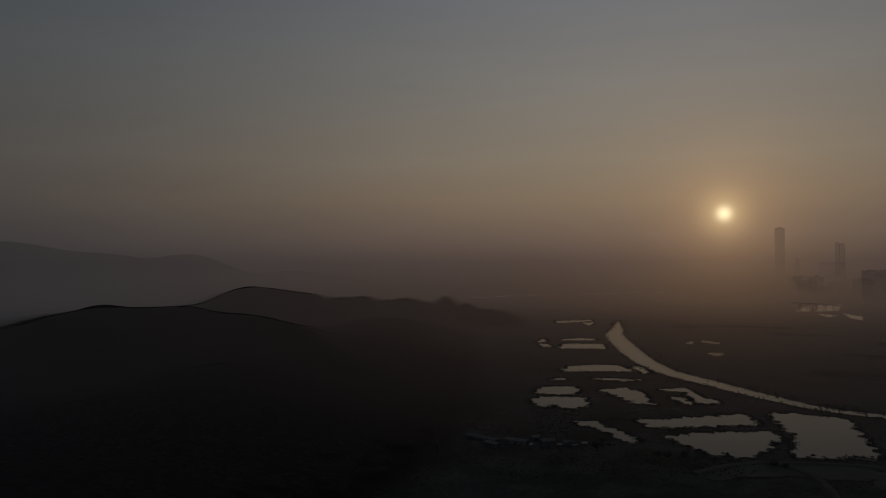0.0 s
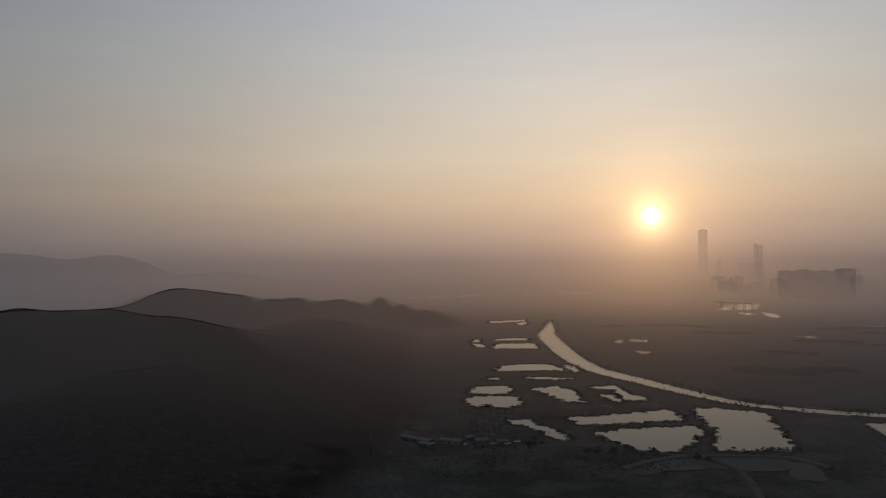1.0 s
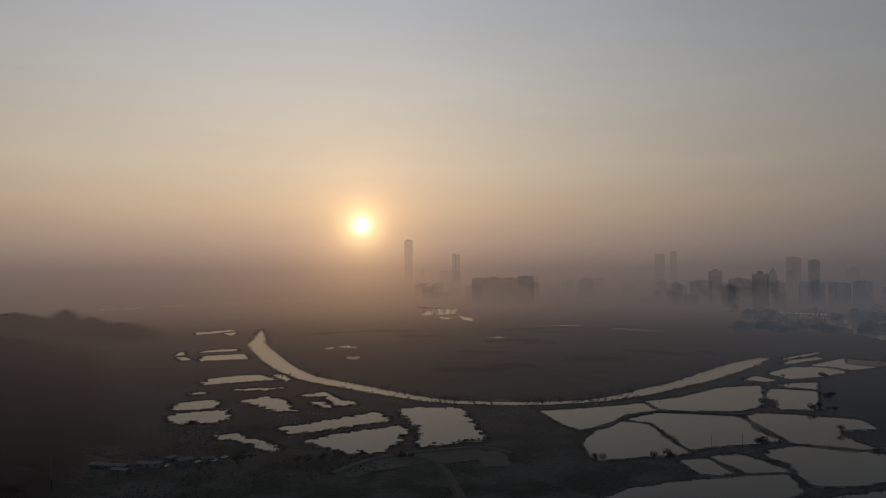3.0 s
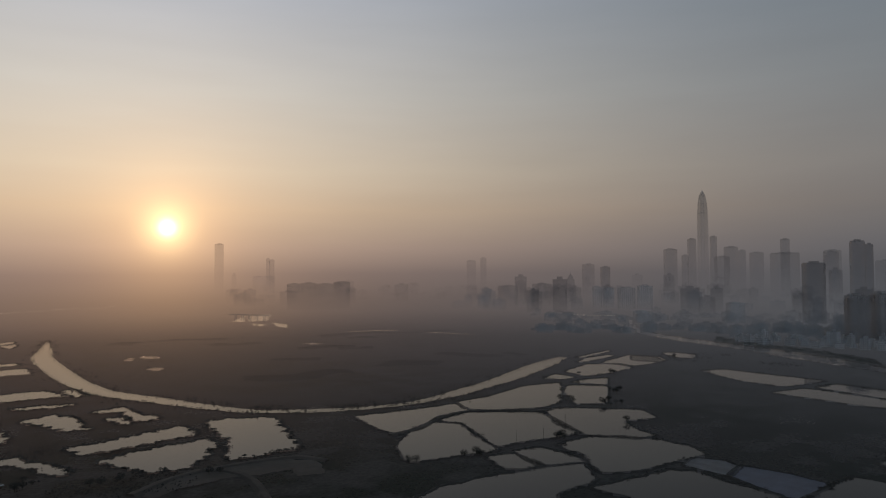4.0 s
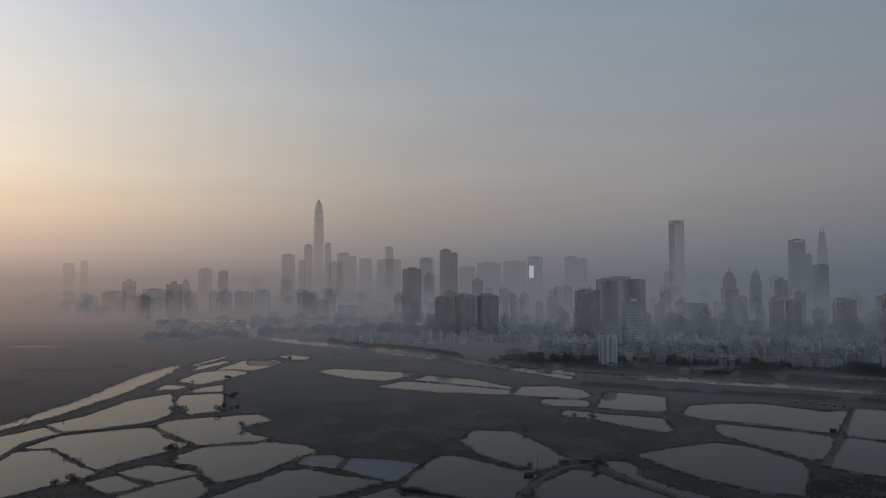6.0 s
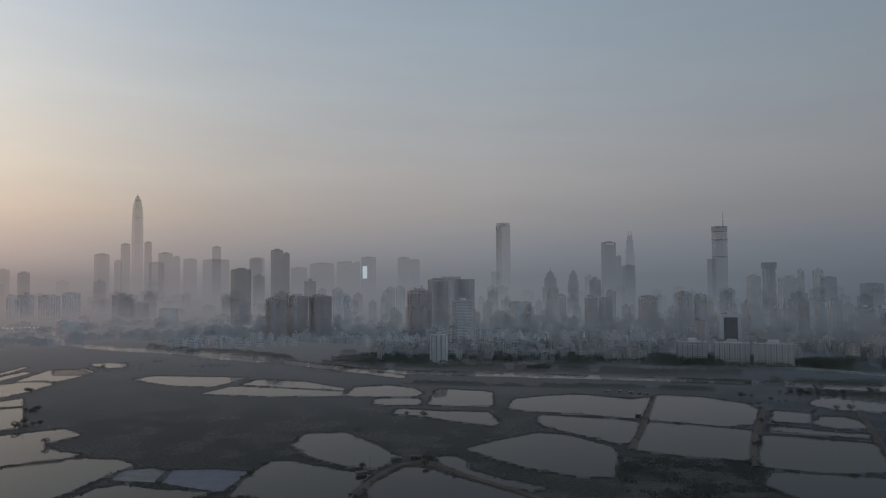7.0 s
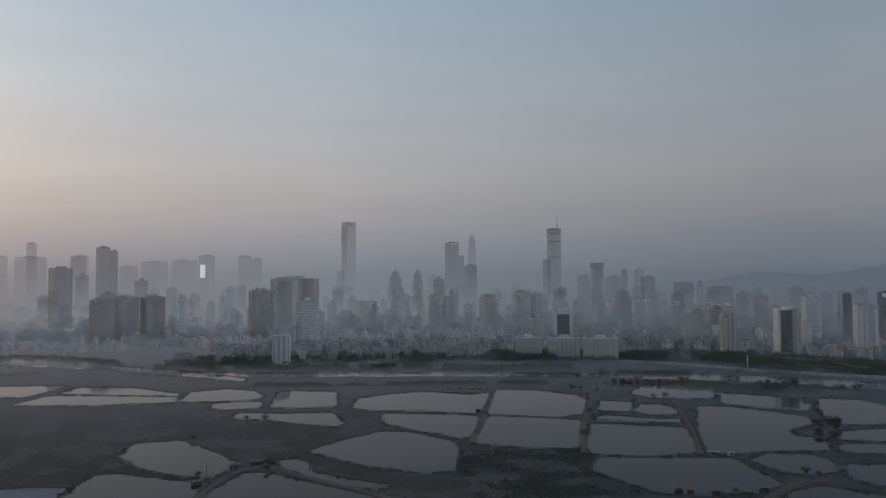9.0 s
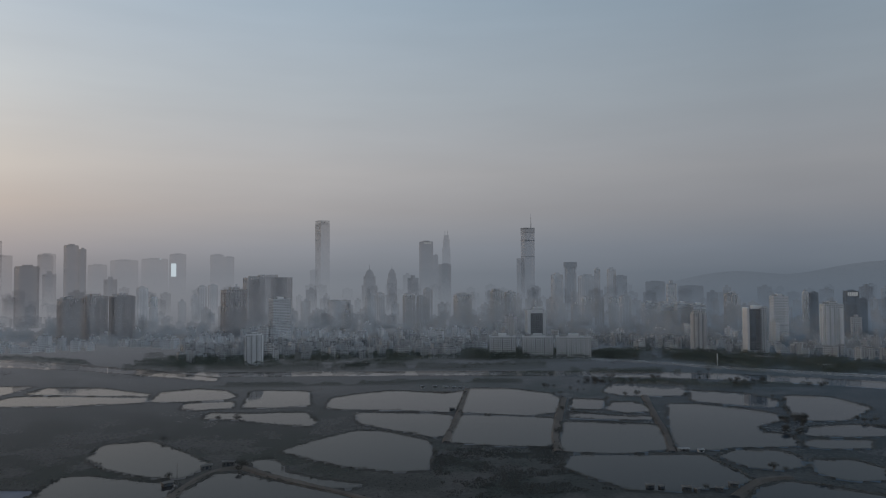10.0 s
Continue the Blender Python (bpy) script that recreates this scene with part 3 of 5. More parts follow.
pond([(664, -42), (673, -48), (654, -114), (645, -128), (571, -110), (562, -98), (584, -78), (625, -44)])
pond([(706, -16), (758, -24), (780, -55), (791, -94), (761, -145), (775, -167), (699, -146), (658, -131), (680, -80), (694, -28)])
pond([(789, -178), (779, -220), (737, -255), (709, -254), (638, -226), (628, -198), (653, -141), (678, -143)])
pond([(643, -138), (634, -168), (614, -213), (602, -213), (515, -178), (521, -147), (542, -108), (552, -108)])
pond([(596, -219), (587, -247), (569, -290), (523, -274), (489, -260), (484, -220), (496, -186), (504, -182)])
pond([(703, -268), (690, -294), (642, -273), (651, -247)])
pond([(641, -278), (676, -300), (672, -319), (647, -321), (625, -313), (622, -289)])
pond([(635, -240), (613, -269), (600, -304), (589, -295), (601, -253), (611, -230)])
pond([(735, -315), (793, -352), (788, -374), (806, -419), (760, -424), (697, -389), (699, -351), (711, -325)])
pond([(729, -415), (718, -430), (693, -458), (653, -467), (616, -437), (633, -412), (665, -380)])
pond([(656, -350), (650, -374), (624, -400), (592, -419), (562, -404), (545, -370), (525, -362), (512, -375), (477, -361), (484, -310), (480, -289), (484, -267), (531, -285)])
pond([(457, -168), (486, -185), (477, -230), (470, -274), (432, -273), (406, -271), (396, -250), (396, -216), (402, -190), (428, -179)])
pond([(463, -285), (476, -309), (468, -336), (449, -337), (429, -324), (423, -303), (432, -289)])
pond([(440, -342), (435, -368), (412, -373), (388, -351), (395, -330), (411, -323)])
pond([(519, -391), (535, -416), (534, -458), (519, -472), (493, -447), (496, -415), (504, -392)])
pond([(480, -363), (494, -384), (482, -424), (462, -406), (466, -371)])
pond([(367, -245), (392, -270), (399, -294), (381, -310), (363, -326), (350, -328), (340, -284)])
pond([(675, -492), (656, -531), (597, -526), (550, -461), (559, -418), (618, -454)])
pond([(774, 159), (835, 161), (850, 125), (831, 92), (791, 77), (772, 85), (768, 129)])
pond([(726, 121), (757, 122), (760, 78), (725, 75), (717, 108)])
pond([(723, 64), (825, 62), (808, 2), (721, 0), (716, 31)])
pond([(674, 94), (702, 90), (689, 51), (687, 4), (638, -5), (623, 1), (641, 33), (665, 64)])
pond([(781, 326), (838, 309), (804, 170), (771, 166), (767, 235)])
pond([(889, 460), (922, 448), (911, 314), (831, 332), (842, 389)])
pond([(851, 307), (895, 295), (878, 234), (824, 171), (808, 171)])
pond([(986, 222), (1041, 229), (995, 180), (931, 113), (906, 114), (944, 163)])
pond([(978, 620), (983, 592), (988, 581), (959, 552), (932, 547), (928, 559), (924, 586)])
pond([(1049, 608), (1061, 590), (1053, 554), (1008, 536), (998, 555), (1023, 589)])


def inside(x, y, ring):
    """Which points lie within an outline."""
    out = np.zeros(len(x), bool)
    lo, hi = ring.min(0), ring.max(0)
    near_by = np.nonzero((x > lo[0]) & (x < hi[0]) & (y > lo[1]) & (y < hi[1]))[0]
    px, py = x[near_by], y[near_by]
    odd = np.zeros(len(near_by), bool)
    for (ax, ay), (bx, by) in zip(ring, np.roll(ring, -1, 0)):
        if ay != by:
            odd ^= ((ay > py) != (by > py)) & (px < (bx - ax) * (py - ay) / (by - ay) + ax)
    out[near_by] = odd
    return out


def make_land():
    """The ground sheet, fine on the side of the ponds and the city, open where ponds and rivers lie."""
    a = np.concatenate([np.arange(-42, 142, 0.27), np.arange(142, 318, 1.1)]) * np.pi / 180
    sectors = len(a)
    rings = [12.0]
    while rings[-1] < 4900:
        rings.append(rings[-1] * (1.03 if rings[-1] < 200 else 1.0125))
    r = np.array(rings)
    x, y = np.outer(r, np.sin(a)), np.outer(r, np.cos(a))
    z = land(x, y)
    wet = np.zeros(x.size, bool)
    fx, fy = x.ravel(), y.ravel()
    for outline in POND_EDGES:
        wet |= inside(fx, fy, offset(outline, 2.6))
    for line in RIVERS:
        left, right = [], []
        for i in range(len(line)):
            d = line[min(i + 1, len(line) - 1)] - line[max(i - 1, 0)]
            n = np.array((d[1], -d[0])) / max(1e-6, math.hypot(d[0], d[1]))
            left.append(line[i][:2] + n * (line[i][2] / 2 - 1.5))
            right.append(line[i][:2] - n * (line[i][2] / 2 - 1.5))
        wet |= inside(fx, fy, np.array(left + right[::-1]))
    verts = np.stack([fx, fy, z.ravel()], 1)
    n = len(rings)
    i, j = np.meshgrid(np.arange(n - 1), np.arange(sectors), indexing="ij")
    k = (j + 1) % sectors
    faces = np.stack([i * sectors + j, (i + 1) * sectors + j, (i + 1) * sectors + k, i * sectors + k], -1).reshape(-1, 4)[:, ::-1]
    faces = faces[~wet[faces].all(1)]
    me = bpy.data.meshes.new("ground")
    me.vertices.add(len(verts) + 1)
    me.vertices.foreach_set("co", np.vstack([verts, [[0, 0, float(land(0, 0))]]]).ravel())
    cap = np.array([(len(verts), (q + 1) % sectors, q) for q in range(sectors)])
    loops = np.concatenate([faces.ravel(), cap.ravel()])
    me.loops.add(len(loops))
    me.loops.foreach_set("vertex_index", loops)
    counts = np.concatenate([np.full(len(faces), 4), np.full(len(cap), 3)])
    me.polygons.add(len(counts))
    me.polygons.foreach_set("loop_start", np.concatenate([[0], np.cumsum(counts)[:-1]]))
    me.polygons.foreach_set("loop_total", counts)
    me.update(calc_edges=True)
    me.validate()
    me.polygons.foreach_set("use_smooth", np.ones(len(counts), bool))
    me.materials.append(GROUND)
    return tagged(new("ground", me), "dark marsh plain rising into wooded hills at dusk", "ground", kind="structure")


make_land()

# ---- buildings ----
def building(name, label, category, group, x, y, turn):
    ob = tagged(new(name), label, category, group)
    ob.matrix_world = pose(x, y, 0, 0, 0, turn)
    return ob


def chance(x, y):
    return random.Random(int(x * 31 + y * 17))


def roof_kit(b, w, d, h, rng, material):
    """A parapet and the stair and lift heads on a flat roof."""
    t = 0.5
    part("parapet", blocks((-w / 2, w / 2, -d / 2, -d / 2 + t, h, h + 1.3), (-w / 2, w / 2, d / 2 - t, d / 2, h, h + 1.3),
                           (-w / 2, -w / 2 + t, -d / 2 + t, d / 2 - t, h, h + 1.3), (w / 2 - t, w / 2, -d / 2 + t, d / 2 - t, h, h + 1.3)), material, b)
    part("lift_head", blocks((-w * 0.42, -w * rng.uniform(0.1, 0.25), -d * 0.2, d * 0.2, h, h + rng.uniform(3, 5.5))), CONCRETE, b)
    part("water_tank", blocks((w * 0.28, w * 0.4, -d * 0.15, d * 0.25, h, h + rng.uniform(1.5, 3.5))), CONCRETE, b)


def glass_tower(x, y, w, d, h, turn, dark=None, sign=0):
    rng = chance(x, y)
    face = dark or rng.choice([F_GLASS, F_GLASS, F_GREY])
    b = building("office_tower", "tall dark glass office tower dim in the haze", "tower", "skyline towers", x, y, turn)
    part("shaft", blocks((-w / 2, w / 2, -d / 2, d / 2, 0, h)), face, b)
    for k in range(4 if x * x + y * y < 2.6e6 else 0):
        sx, sy, t = (-1, 1, 1, -1)[k], (-1, -1, 1, 1)[k], 0.6
        part("corner_pier", blocks((sx * w / 2 - t, sx * w / 2 + t, sy * d / 2 - t, sy * d / 2 + t, 0, h + 2)), ROOFING, b)
    part("crown", blocks((-w * 0.46, w * 0.46, -d * 0.46, d * 0.46, h, h + min(3, h * 0.015))), face, b)
    part("lift_head", blocks((-w * 0.2, w * 0.25, -d * 0.2, d * 0.2, h + min(3, h * 0.015), h + min(7, h * 0.04))), face, b)
    if x * x + y * y < 2.6e6:
        part("podium", blocks((-w * 0.7, w * 0.7, -d * 0.7, d * 0.7, 0, 16)), F_GREY, b)
    for k in range(sign):   # unreadable rooftop letters
        cx = (k - (sign - 1) / 2) * w * 0.17
        part("sign_bar", blocks((cx - w * 0.06, cx + w * 0.06, -d / 2 - 1.2, -d / 2 - 0.4, h - 8 - k % 2, h - 1)), SIGN, b, "lit rooftop sign bar")
    return b


def office(x, y, w, d, h, turn):
    rng = chance(x, y)
    b = building("office_block", "pale office block with a dark stair strip", "office building", "mid-rise blocks", x, y, turn)
    part("wall", blocks((-w / 2, w / 2, -d / 2, d / 2, 0, h)), F_PALE, b)
    part("stair_strip", blocks((w * 0.26, w * 0.42, -d / 2 - 0.6, -d / 2, 2, h - 4)), DARK_GLASS, b, "tall dark glazed strip")
    roof_kit(b, w, d, h, rng, CONCRETE)
    return b


def flats(x, y, w, d, h, turn, front=None, label="pale residential tower with projecting bays"):
    rng = chance(x, y)
    face, pier = rng.choice([(F_WHITE, WHITE), (F_BEIGE, BEIGE), (F_WHITE, WHITE), (F_PALE, BEIGE)])
    if front:
        face, pier = front, {F_BROWN: F_BROWN, F_WHITE: WHITE}[front]
    b = building("apartment_tower", label, "apartment building", "residential towers", x, y, turn)
    part("wall", blocks((-w / 2, w / 2, -d / 2, d / 2, 0, h)), face, b)
    n = max(2, round(w / 7)) if front is not F_BROWN else 2
    for i in range(n):
        cx = -w / 2 + w * (i + 0.5) / n
        bw = w / n * 0.24
        hh = h - rng.choice([0, 0, 3, 6])
        part("bay", blocks((cx - bw, cx + bw, -d / 2 - 2.2, -d / 2, 3, hh)), pier, b)
        part("rear_bay", blocks((cx - bw, cx + bw, d / 2, d / 2 + 2.2, 3, hh)), pier, b)
    for sx in (-1, 1):
        for sy in (-0.28, 0.18):
            part("side_bay", blocks((sx * w / 2 - 1.8 * (sx < 0), sx * w / 2 + 1.8 * (sx > 0), d * sy, d * (sy + 0.16), 3, h - 2)), pier, b)
    roof_kit(b, w, d, h, rng, pier)
    part("roof_house", blocks((-w * 0.2, w * 0.2, -d * 0.22, d * 0.22, h, h + h * 0.05 + 2)), face, b)
    return b


def flats_dark(x, y, w, d, h, turn):
    return flats(x, y, w, d, h, turn, F_BROWN, "dark brown residential block in shade with stepped roofline")


def slab(x, y, w, d, h, turn):
    rng = chance(x, y)
    b = building("apartment_slab", "long white apartment slab with balcony bands", "apartment building", "apartment slabs", x, y, turn)
    part("wall", blocks((-w / 2, w / 2, -d / 2, d / 2, 0, h)), F_WHITE, b)
    n = int(h / 3.1)
    for i in range(1, n):
        part("balcony_band", blocks((-w / 2 + 0.4, w / 2 - 0.4, -d / 2 - 1.2, -d / 2, i * 3.1 - 0.15, i * 3.1 + 0.95)), WHITE, b)
    roof_kit(b, w, d, h, rng, WHITE)
    part("stair_head", blocks((-w * 0.15, w * 0.15, -d * 0.3, d * 0.3, h, h + 5)), WHITE, b)
    return b


def framed_office(x, y, w, d, h, turn):
    b = building("framed_office", "white office block framing a dark glass front", "office building", "framed offices", x, y, turn)
    part("wall", blocks((-w / 2, w / 2, -d / 2 + 1, d / 2, 0, h)), F_WHITE, b)
    for sx in (-1, 1):
        part("side_frame", blocks((sx * w * 0.42 - w * 0.08, sx * w * 0.42 + w * 0.08, -d / 2 - 1.5, -d / 2 + 1, 0, h)), WHITE, b)
    part("top_frame", blocks((-w * 0.34, w * 0.34, -d / 2 - 1.5, -d / 2 + 1, h - 6, h)), WHITE, b)
    glass = part("glass_front", blocks((-w * 0.34, w * 0.34, -d / 2, -d / 2 + 1, 4, h - 6)), DARK_GLASS, b, "dark curtain wall")
    for k in range(12, int(h) - 6, 4):
        part("floor_band", blocks((-w * 0.34, w * 0.34, -d / 2 - 0.15, -d / 2, k, k + 0.5)), CONCRETE, glass)
    for k in range(-2, 3):
        part("mullion", blocks((k * w * 0.113 - 0.15, k * w * 0.113 + 0.15, -d / 2 - 0.3, -d / 2 - 0.15, 4, h - 6)), CONCRETE, glass)
    part("podium", blocks((-w * 0.7, w * 0.7, -d * 0.6, d * 0.6, 0, 12)), F_WHITE, b)
    part("lift_head", blocks((-w * 0.1, w * 0.4, -d * 0.2, d * 0.3, h, h + 5)), WHITE, b)
    part("mast", blocks((w * 0.02, w * 0.05, 0, 1, h + 5, h + 18)), WHITE, b)
    return b


def split_office(x, y, w, d, h, turn):
    b = building("split_office", "office block with dark glass between white sides", "office building", "framed offices", x, y, turn)
    glass = part("glass_wall", blocks((-w / 2, w / 2, -d / 2, d / 2, 0, h)), F_GLASS, b, "dark glass front")
    for k in range(12, int(h), 4):
        part("floor_band", blocks((-w * 0.38, w * 0.22, -d / 2 - 0.15, -d / 2, k, k + 0.4)), CONCRETE, glass)
    part("white_grid", blocks((w * 0.24, w / 2 + 0.6, -d / 2 - 1.5, d / 2 + 0.5, 8, h + 2)), F_WHITE, b, "white gridded side")
    part("white_fin", blocks((-w / 2 - 0.6, -w * 0.4, -d / 2 - 1.5, d / 2 + 0.5, 8, h + 2)), WHITE, b, "white end wall")
    part("podium", blocks((-w * 0.6, w * 0.65, -d * 0.7, d * 0.6, 0, 10)), F_WHITE, b)
    part("roof_plant", blocks((-w * 0.1, w * 0.4, -d * 0.2, d * 0.3, h, h + 5)), WHITE, b)
    return b


def stripe_tower(x, y, w, d, h, turn):
    b = building("striped_tower", "residential tower with pale piers and dark top box", "tower", "skyline towers", x, y, turn)
    part("shaft", blocks((-w * 0.42, w * 0.42, -d * 0.42, d * 0.42, 0, h - 18)), F_GREY, b)
    for i in range(4):
        cx = (i - 1.5) * w * 0.27
        part("pier", blocks((cx - w * 0.06, cx + w * 0.06, -d * 0.5, -d * 0.42, 0, h - 20)), WHITE, b)
    part("crown", blocks((-w / 2, w / 2, -d / 2, d / 2, h - 18, h)), F_GLASS, b, "dark overhanging top box")
    return b


def dome_tower(x, y, w, d, h, turn):
    b = building("domed_tower", "stepped stone-faced tower with a small dome", "tower", "skyline towers", x, y, turn)
    base = h - w * 1.1
    part("shaft", blocks((-w / 2, w / 2, -d / 2, d / 2, 0, base - w * 0.5)), F_GREY, b)
    part("upper_stage", blocks((-w * 0.38, w * 0.38, -d * 0.4, d * 0.4, base - w * 0.5, base + w * 0.2)), F_GREY, b)
    bm = bmesh.new()
    r = w * 0.34
    for k in range(5):
        a0, a1 = k * 18, (k + 1) * 18
        prism(bm, ngon(12, r * math.cos(radians(a0))), base + w * 0.2 + r * 1.5 * math.sin(radians(a0)), base + w * 0.2 + r * 1.5 * math.sin(radians(a1)),
              max(0.05, math.cos(radians(a1)) / math.cos(radians(a0))))
    part("dome", bm, ROOFING, b)
    bm = bmesh.new()
    prism(bm, ngon(6, w * 0.04), h - w * 0.42, h, 0.2)
    part("finial", bm, ROOFING, b)
    return b


def stepped_tower(x, y, w, d, h, turn):
    b = building("stepped_tower", "slim stepped tower with twin masts lost in haze", "skyscraper", "skyline towers", x, y, turn)
    for name, z0, z1, k in (("shaft", 0, 0.74, 1.0), ("upper_stage", 0.74, 0.88, 0.8), ("crown", 0.88, 0.95, 0.58)):
        part(name, blocks((-w * k / 2, w * k / 2, -d * k / 2, d * k / 2, h * z0, h * z1)), F_GREY, b)
    for sx in (-1, 1):
        bm = bmesh.new()
        prism(bm, [(px + sx * w * 0.2, py) for px, py in ngon(6, 2.2)], h * 0.95, h * 1.02)
        part("mast", bm, F_GREY, b)
    return b


def pale_tower(x, y, w, d, h, turn):
    b = building("slender_tower", "slender square skyscraper with pale and dark faces", "skyscraper", "skyline towers", x, y, turn)
    part("shaft", blocks((-w / 2, w / 2, -d / 2, d / 2, 0, h * 0.955)), F_GLASS, b)
    part("pale_face", blocks((-w / 2 - 1.2, -w / 2 - 0.1, -d * 0.46, d * 0.46, 0, h * 0.95)), CONCRETE, b)
    for k, (za, zb) in enumerate(((0.955, 0.968), (0.985, 1.0))):
        part("crown_beam", blocks((-w / 2, w / 2, -d / 2, d / 2, h * za, h * zb)), ROOFING, b)
    for sx in (-1, 0, 1):
        part("crown_post", blocks((sx * w * 0.44 - 2, sx * w * 0.44 + 2, -d * 0.45, d * 0.45, h * 0.968, h * 0.985)), CONCRETE, b)
    return b


def antenna_tower(x, y, w, d, h, turn):
    b = building("antenna_tower", "octagonal glass skyscraper with a rooftop mast", "skyscraper", "skyline towers", x, y, turn)
    ring = [(sx * px, sy * py) for sx, sy, order in ((1, -1, 0), (1, 1, 1), (-1, 1, 0), (-1, -1, 1))
            for px, py in (((w * 0.34, d / 2), (w / 2, d * 0.34)) if order == 0 else ((w / 2, d * 0.34), (w * 0.34, d / 2)))]
    for name, z0, z1, grow, face in (("shaft", 0, h - 20, 1.0, SKIN), ("lower_belt", h * 0.62, h * 0.62 + 3, 1.05, DARK_GLASS), ("upper_belt", h * 0.83, h * 0.83 + 3, 1.05, DARK_GLASS),
                                     ("crown", h - 20, h - 2, 1.03, F_GLASS), ("roof_slab", h - 2, h, 1.06, ROOFING)):
        bm = bmesh.new()
        prism(bm, [(px * grow, py * grow) for px, py in ring], z0, z1)
        part(name, bm, face, b)
    for k, (r, z0, z1) in enumerate(((2.6, 0, 24), (1.5, 24, 46), (0.7, 46, 64))):
        bm = bmesh.new()
        prism(bm, [(px + w * 0.32, py) for px, py in ngon(6, r)], h + z0, h + z1)
        part("mast", bm, CONCRETE, b)
    part("annex", blocks((-w * 0.95, -w / 2, -d * 0.3, d * 0.3, 0, h * 0.6)), F_GREY, b)
    return b


def spire_tower(x, y, w, d, h, turn):
    b = building("spire_tower", "tallest skyscraper tapering to a pyramid spire", "skyscraper", "skyline towers", x, y, turn)
    ring = [(sx * px, sy * py) for sx, sy, order in ((1, -1, 0), (1, 1, 1), (-1, 1, 0), (-1, -1, 1))
            for px, py in (((w * 0.36, d / 2), (w / 2, d * 0.36)) if order == 0 else ((w / 2, d * 0.36), (w * 0.36, d / 2)))]
    bm = bmesh.new()
    levels = [(0, 1.12), (0.55, 1.05), (0.78, 0.98), (0.87, 0.86), (0.94, 0.6), (0.98, 0.22)]
    for (z0, s0), (z1, s1) in zip(levels, levels[1:]):
        prism(bm, [(px * s0, py * s0) for px, py in ring], z0 * h, z1 * h, s1 / s0)
    part("shaft", bm, SKIN, b)
    for sx, sy in ((-1, -1), (1, -1), (1, 1), (-1, 1)):
        bm = bmesh.new()
        for (z0, s0), (z1, s1) in zip(levels, levels[1:]):
            lower = [Vector((sx * w * 0.475 * s0 + ox, sy * d * 0.475 * s0 + oy, z0 * h)) for ox, oy in ((-0.4, -0.4), (0.4, -0.4), (0.4, 0.4), (-0.4, 0.4))]
            upper = [Vector((sx * w * 0.475 * s1 + ox, sy * d * 0.475 * s1 + oy, z1 * h)) for ox, oy in ((-0.4, -0.4), (0.4, -0.4), (0.4, 0.4), (-0.4, 0.4))]
            lo, hi = [bm.verts.new(p) for p in lower], [bm.verts.new(p) for p in upper]
            for i in range(4):
                bm.faces.new((lo[i], lo[(i + 1) % 4], hi[(i + 1) % 4], hi[i]))
        part("steel_rib", bm, SKIN, b)
    bm = bmesh.new()
    prism(bm, ngon(8, w * 0.1), h * 0.975, h * 1.005, 0.05)
    part("spire", bm, CONCRETE, b)
    return b


pale_tower(4330, -74, 62, 62, 450, -56)
glass_tower(3914, -23, 38, 28, 149, -70)
antenna_tower(2882, -903, 49, 46, 320, -77)
glass_tower(3178, -517, 53, 40, 272, -79, sign=4)
glass_tower(3207, -566, 19, 15, 211, -80)
glass_tower(2865, -543, 44, 33, 165, -81)
stepped_tower(4434, -851, 44, 34, 392, -81)
stripe_tower(2257, -854, 37, 28, 166, -91)
flats(2177, -779, 33, 25, 123, -90)
flats(2149, -871, 53, 40, 118, -92)
flats(2309, -971, 16, 12, 140, -93)
glass_tower(2470, -1128, 42, 32, 117, -95)
flats(2661, -1179, 29, 22, 143, -94)
glass_tower(2331, -1196, 55, 42, 97, -97)
glass_tower(2279, -1303, 69, 52, 82, -100)
framed_office(1344, -435, 36, 27, 58, -96)
flats(1675, -361, 37, 28, 78, -82)
flats(1652, -440, 27, 20, 87, -85)
flats(1661, -475, 23, 17, 83, -86)
flats(1676, -676, 21, 15, 69, -92)
flats(1663, -704, 18, 14, 69, -93)
flats(1650, -736, 20, 15, 67, -94)
flats(1685, -783, 24, 18, 70, -95)
slab(1528, -768, 29, 22, 60, -97)
slab(1503, -795, 30, 22, 60, -98)
slab(1477, -822, 29, 22, 60, -99)
slab(1451, -846, 28, 21, 58, -100)
flats(1086, -634, 21, 15, 63, -100)
split_office(1001, -678, 27, 20, 73, -104)
slab(1226, -884, 27, 25, 83, -106)
flats(1440, -919, 23, 17, 80, -103)
flats(1055, -859, 30, 23, 75, -109)
glass_tower(1225, -1041, 22, 17, 91, -110, sign=5)
glass_tower(1246, -1087, 12, 9, 75, -111)
flats(1311, -1007, 9, 7, 88, -108)
glass_tower(1311, -1026, 15, 11, 86, -108)
flats(1902, -159, 25, 19, 70, -75)
flats(1997, -195, 18, 14, 74, -76)
flats(1743, -240, 25, 19, 77, -78)
flats(1747, -276, 26, 19, 72, -79)
flats(1980, -327, 21, 16, 85, -79)
office(1816, -73, 49, 37, 62, -72)
dome_tower(2508, -206, 46, 34, 163, -75)
dome_tower(2594, -295, 31, 23, 160, -77)
flats_dark(1508, 152, 44, 33, 97, -64)
flats_dark(1763, 99, 111, 33, 121, -67)
slab(1462, 59, 37, 27, 80, -68)
glass_tower(1898, 680, 45, 33, 150, -50)
glass_tower(2307, 705, 34, 25, 217, -53)
glass_tower(2319, 677, 18, 13, 206, -54)
flats_dark(1446, 444, 35, 26, 84, -53)
flats_dark(1508, 416, 39, 29, 87, -55)
flats_dark(1530, 371, 41, 31, 87, -56)
flats(1769, 361, 15, 12, 77, -58)
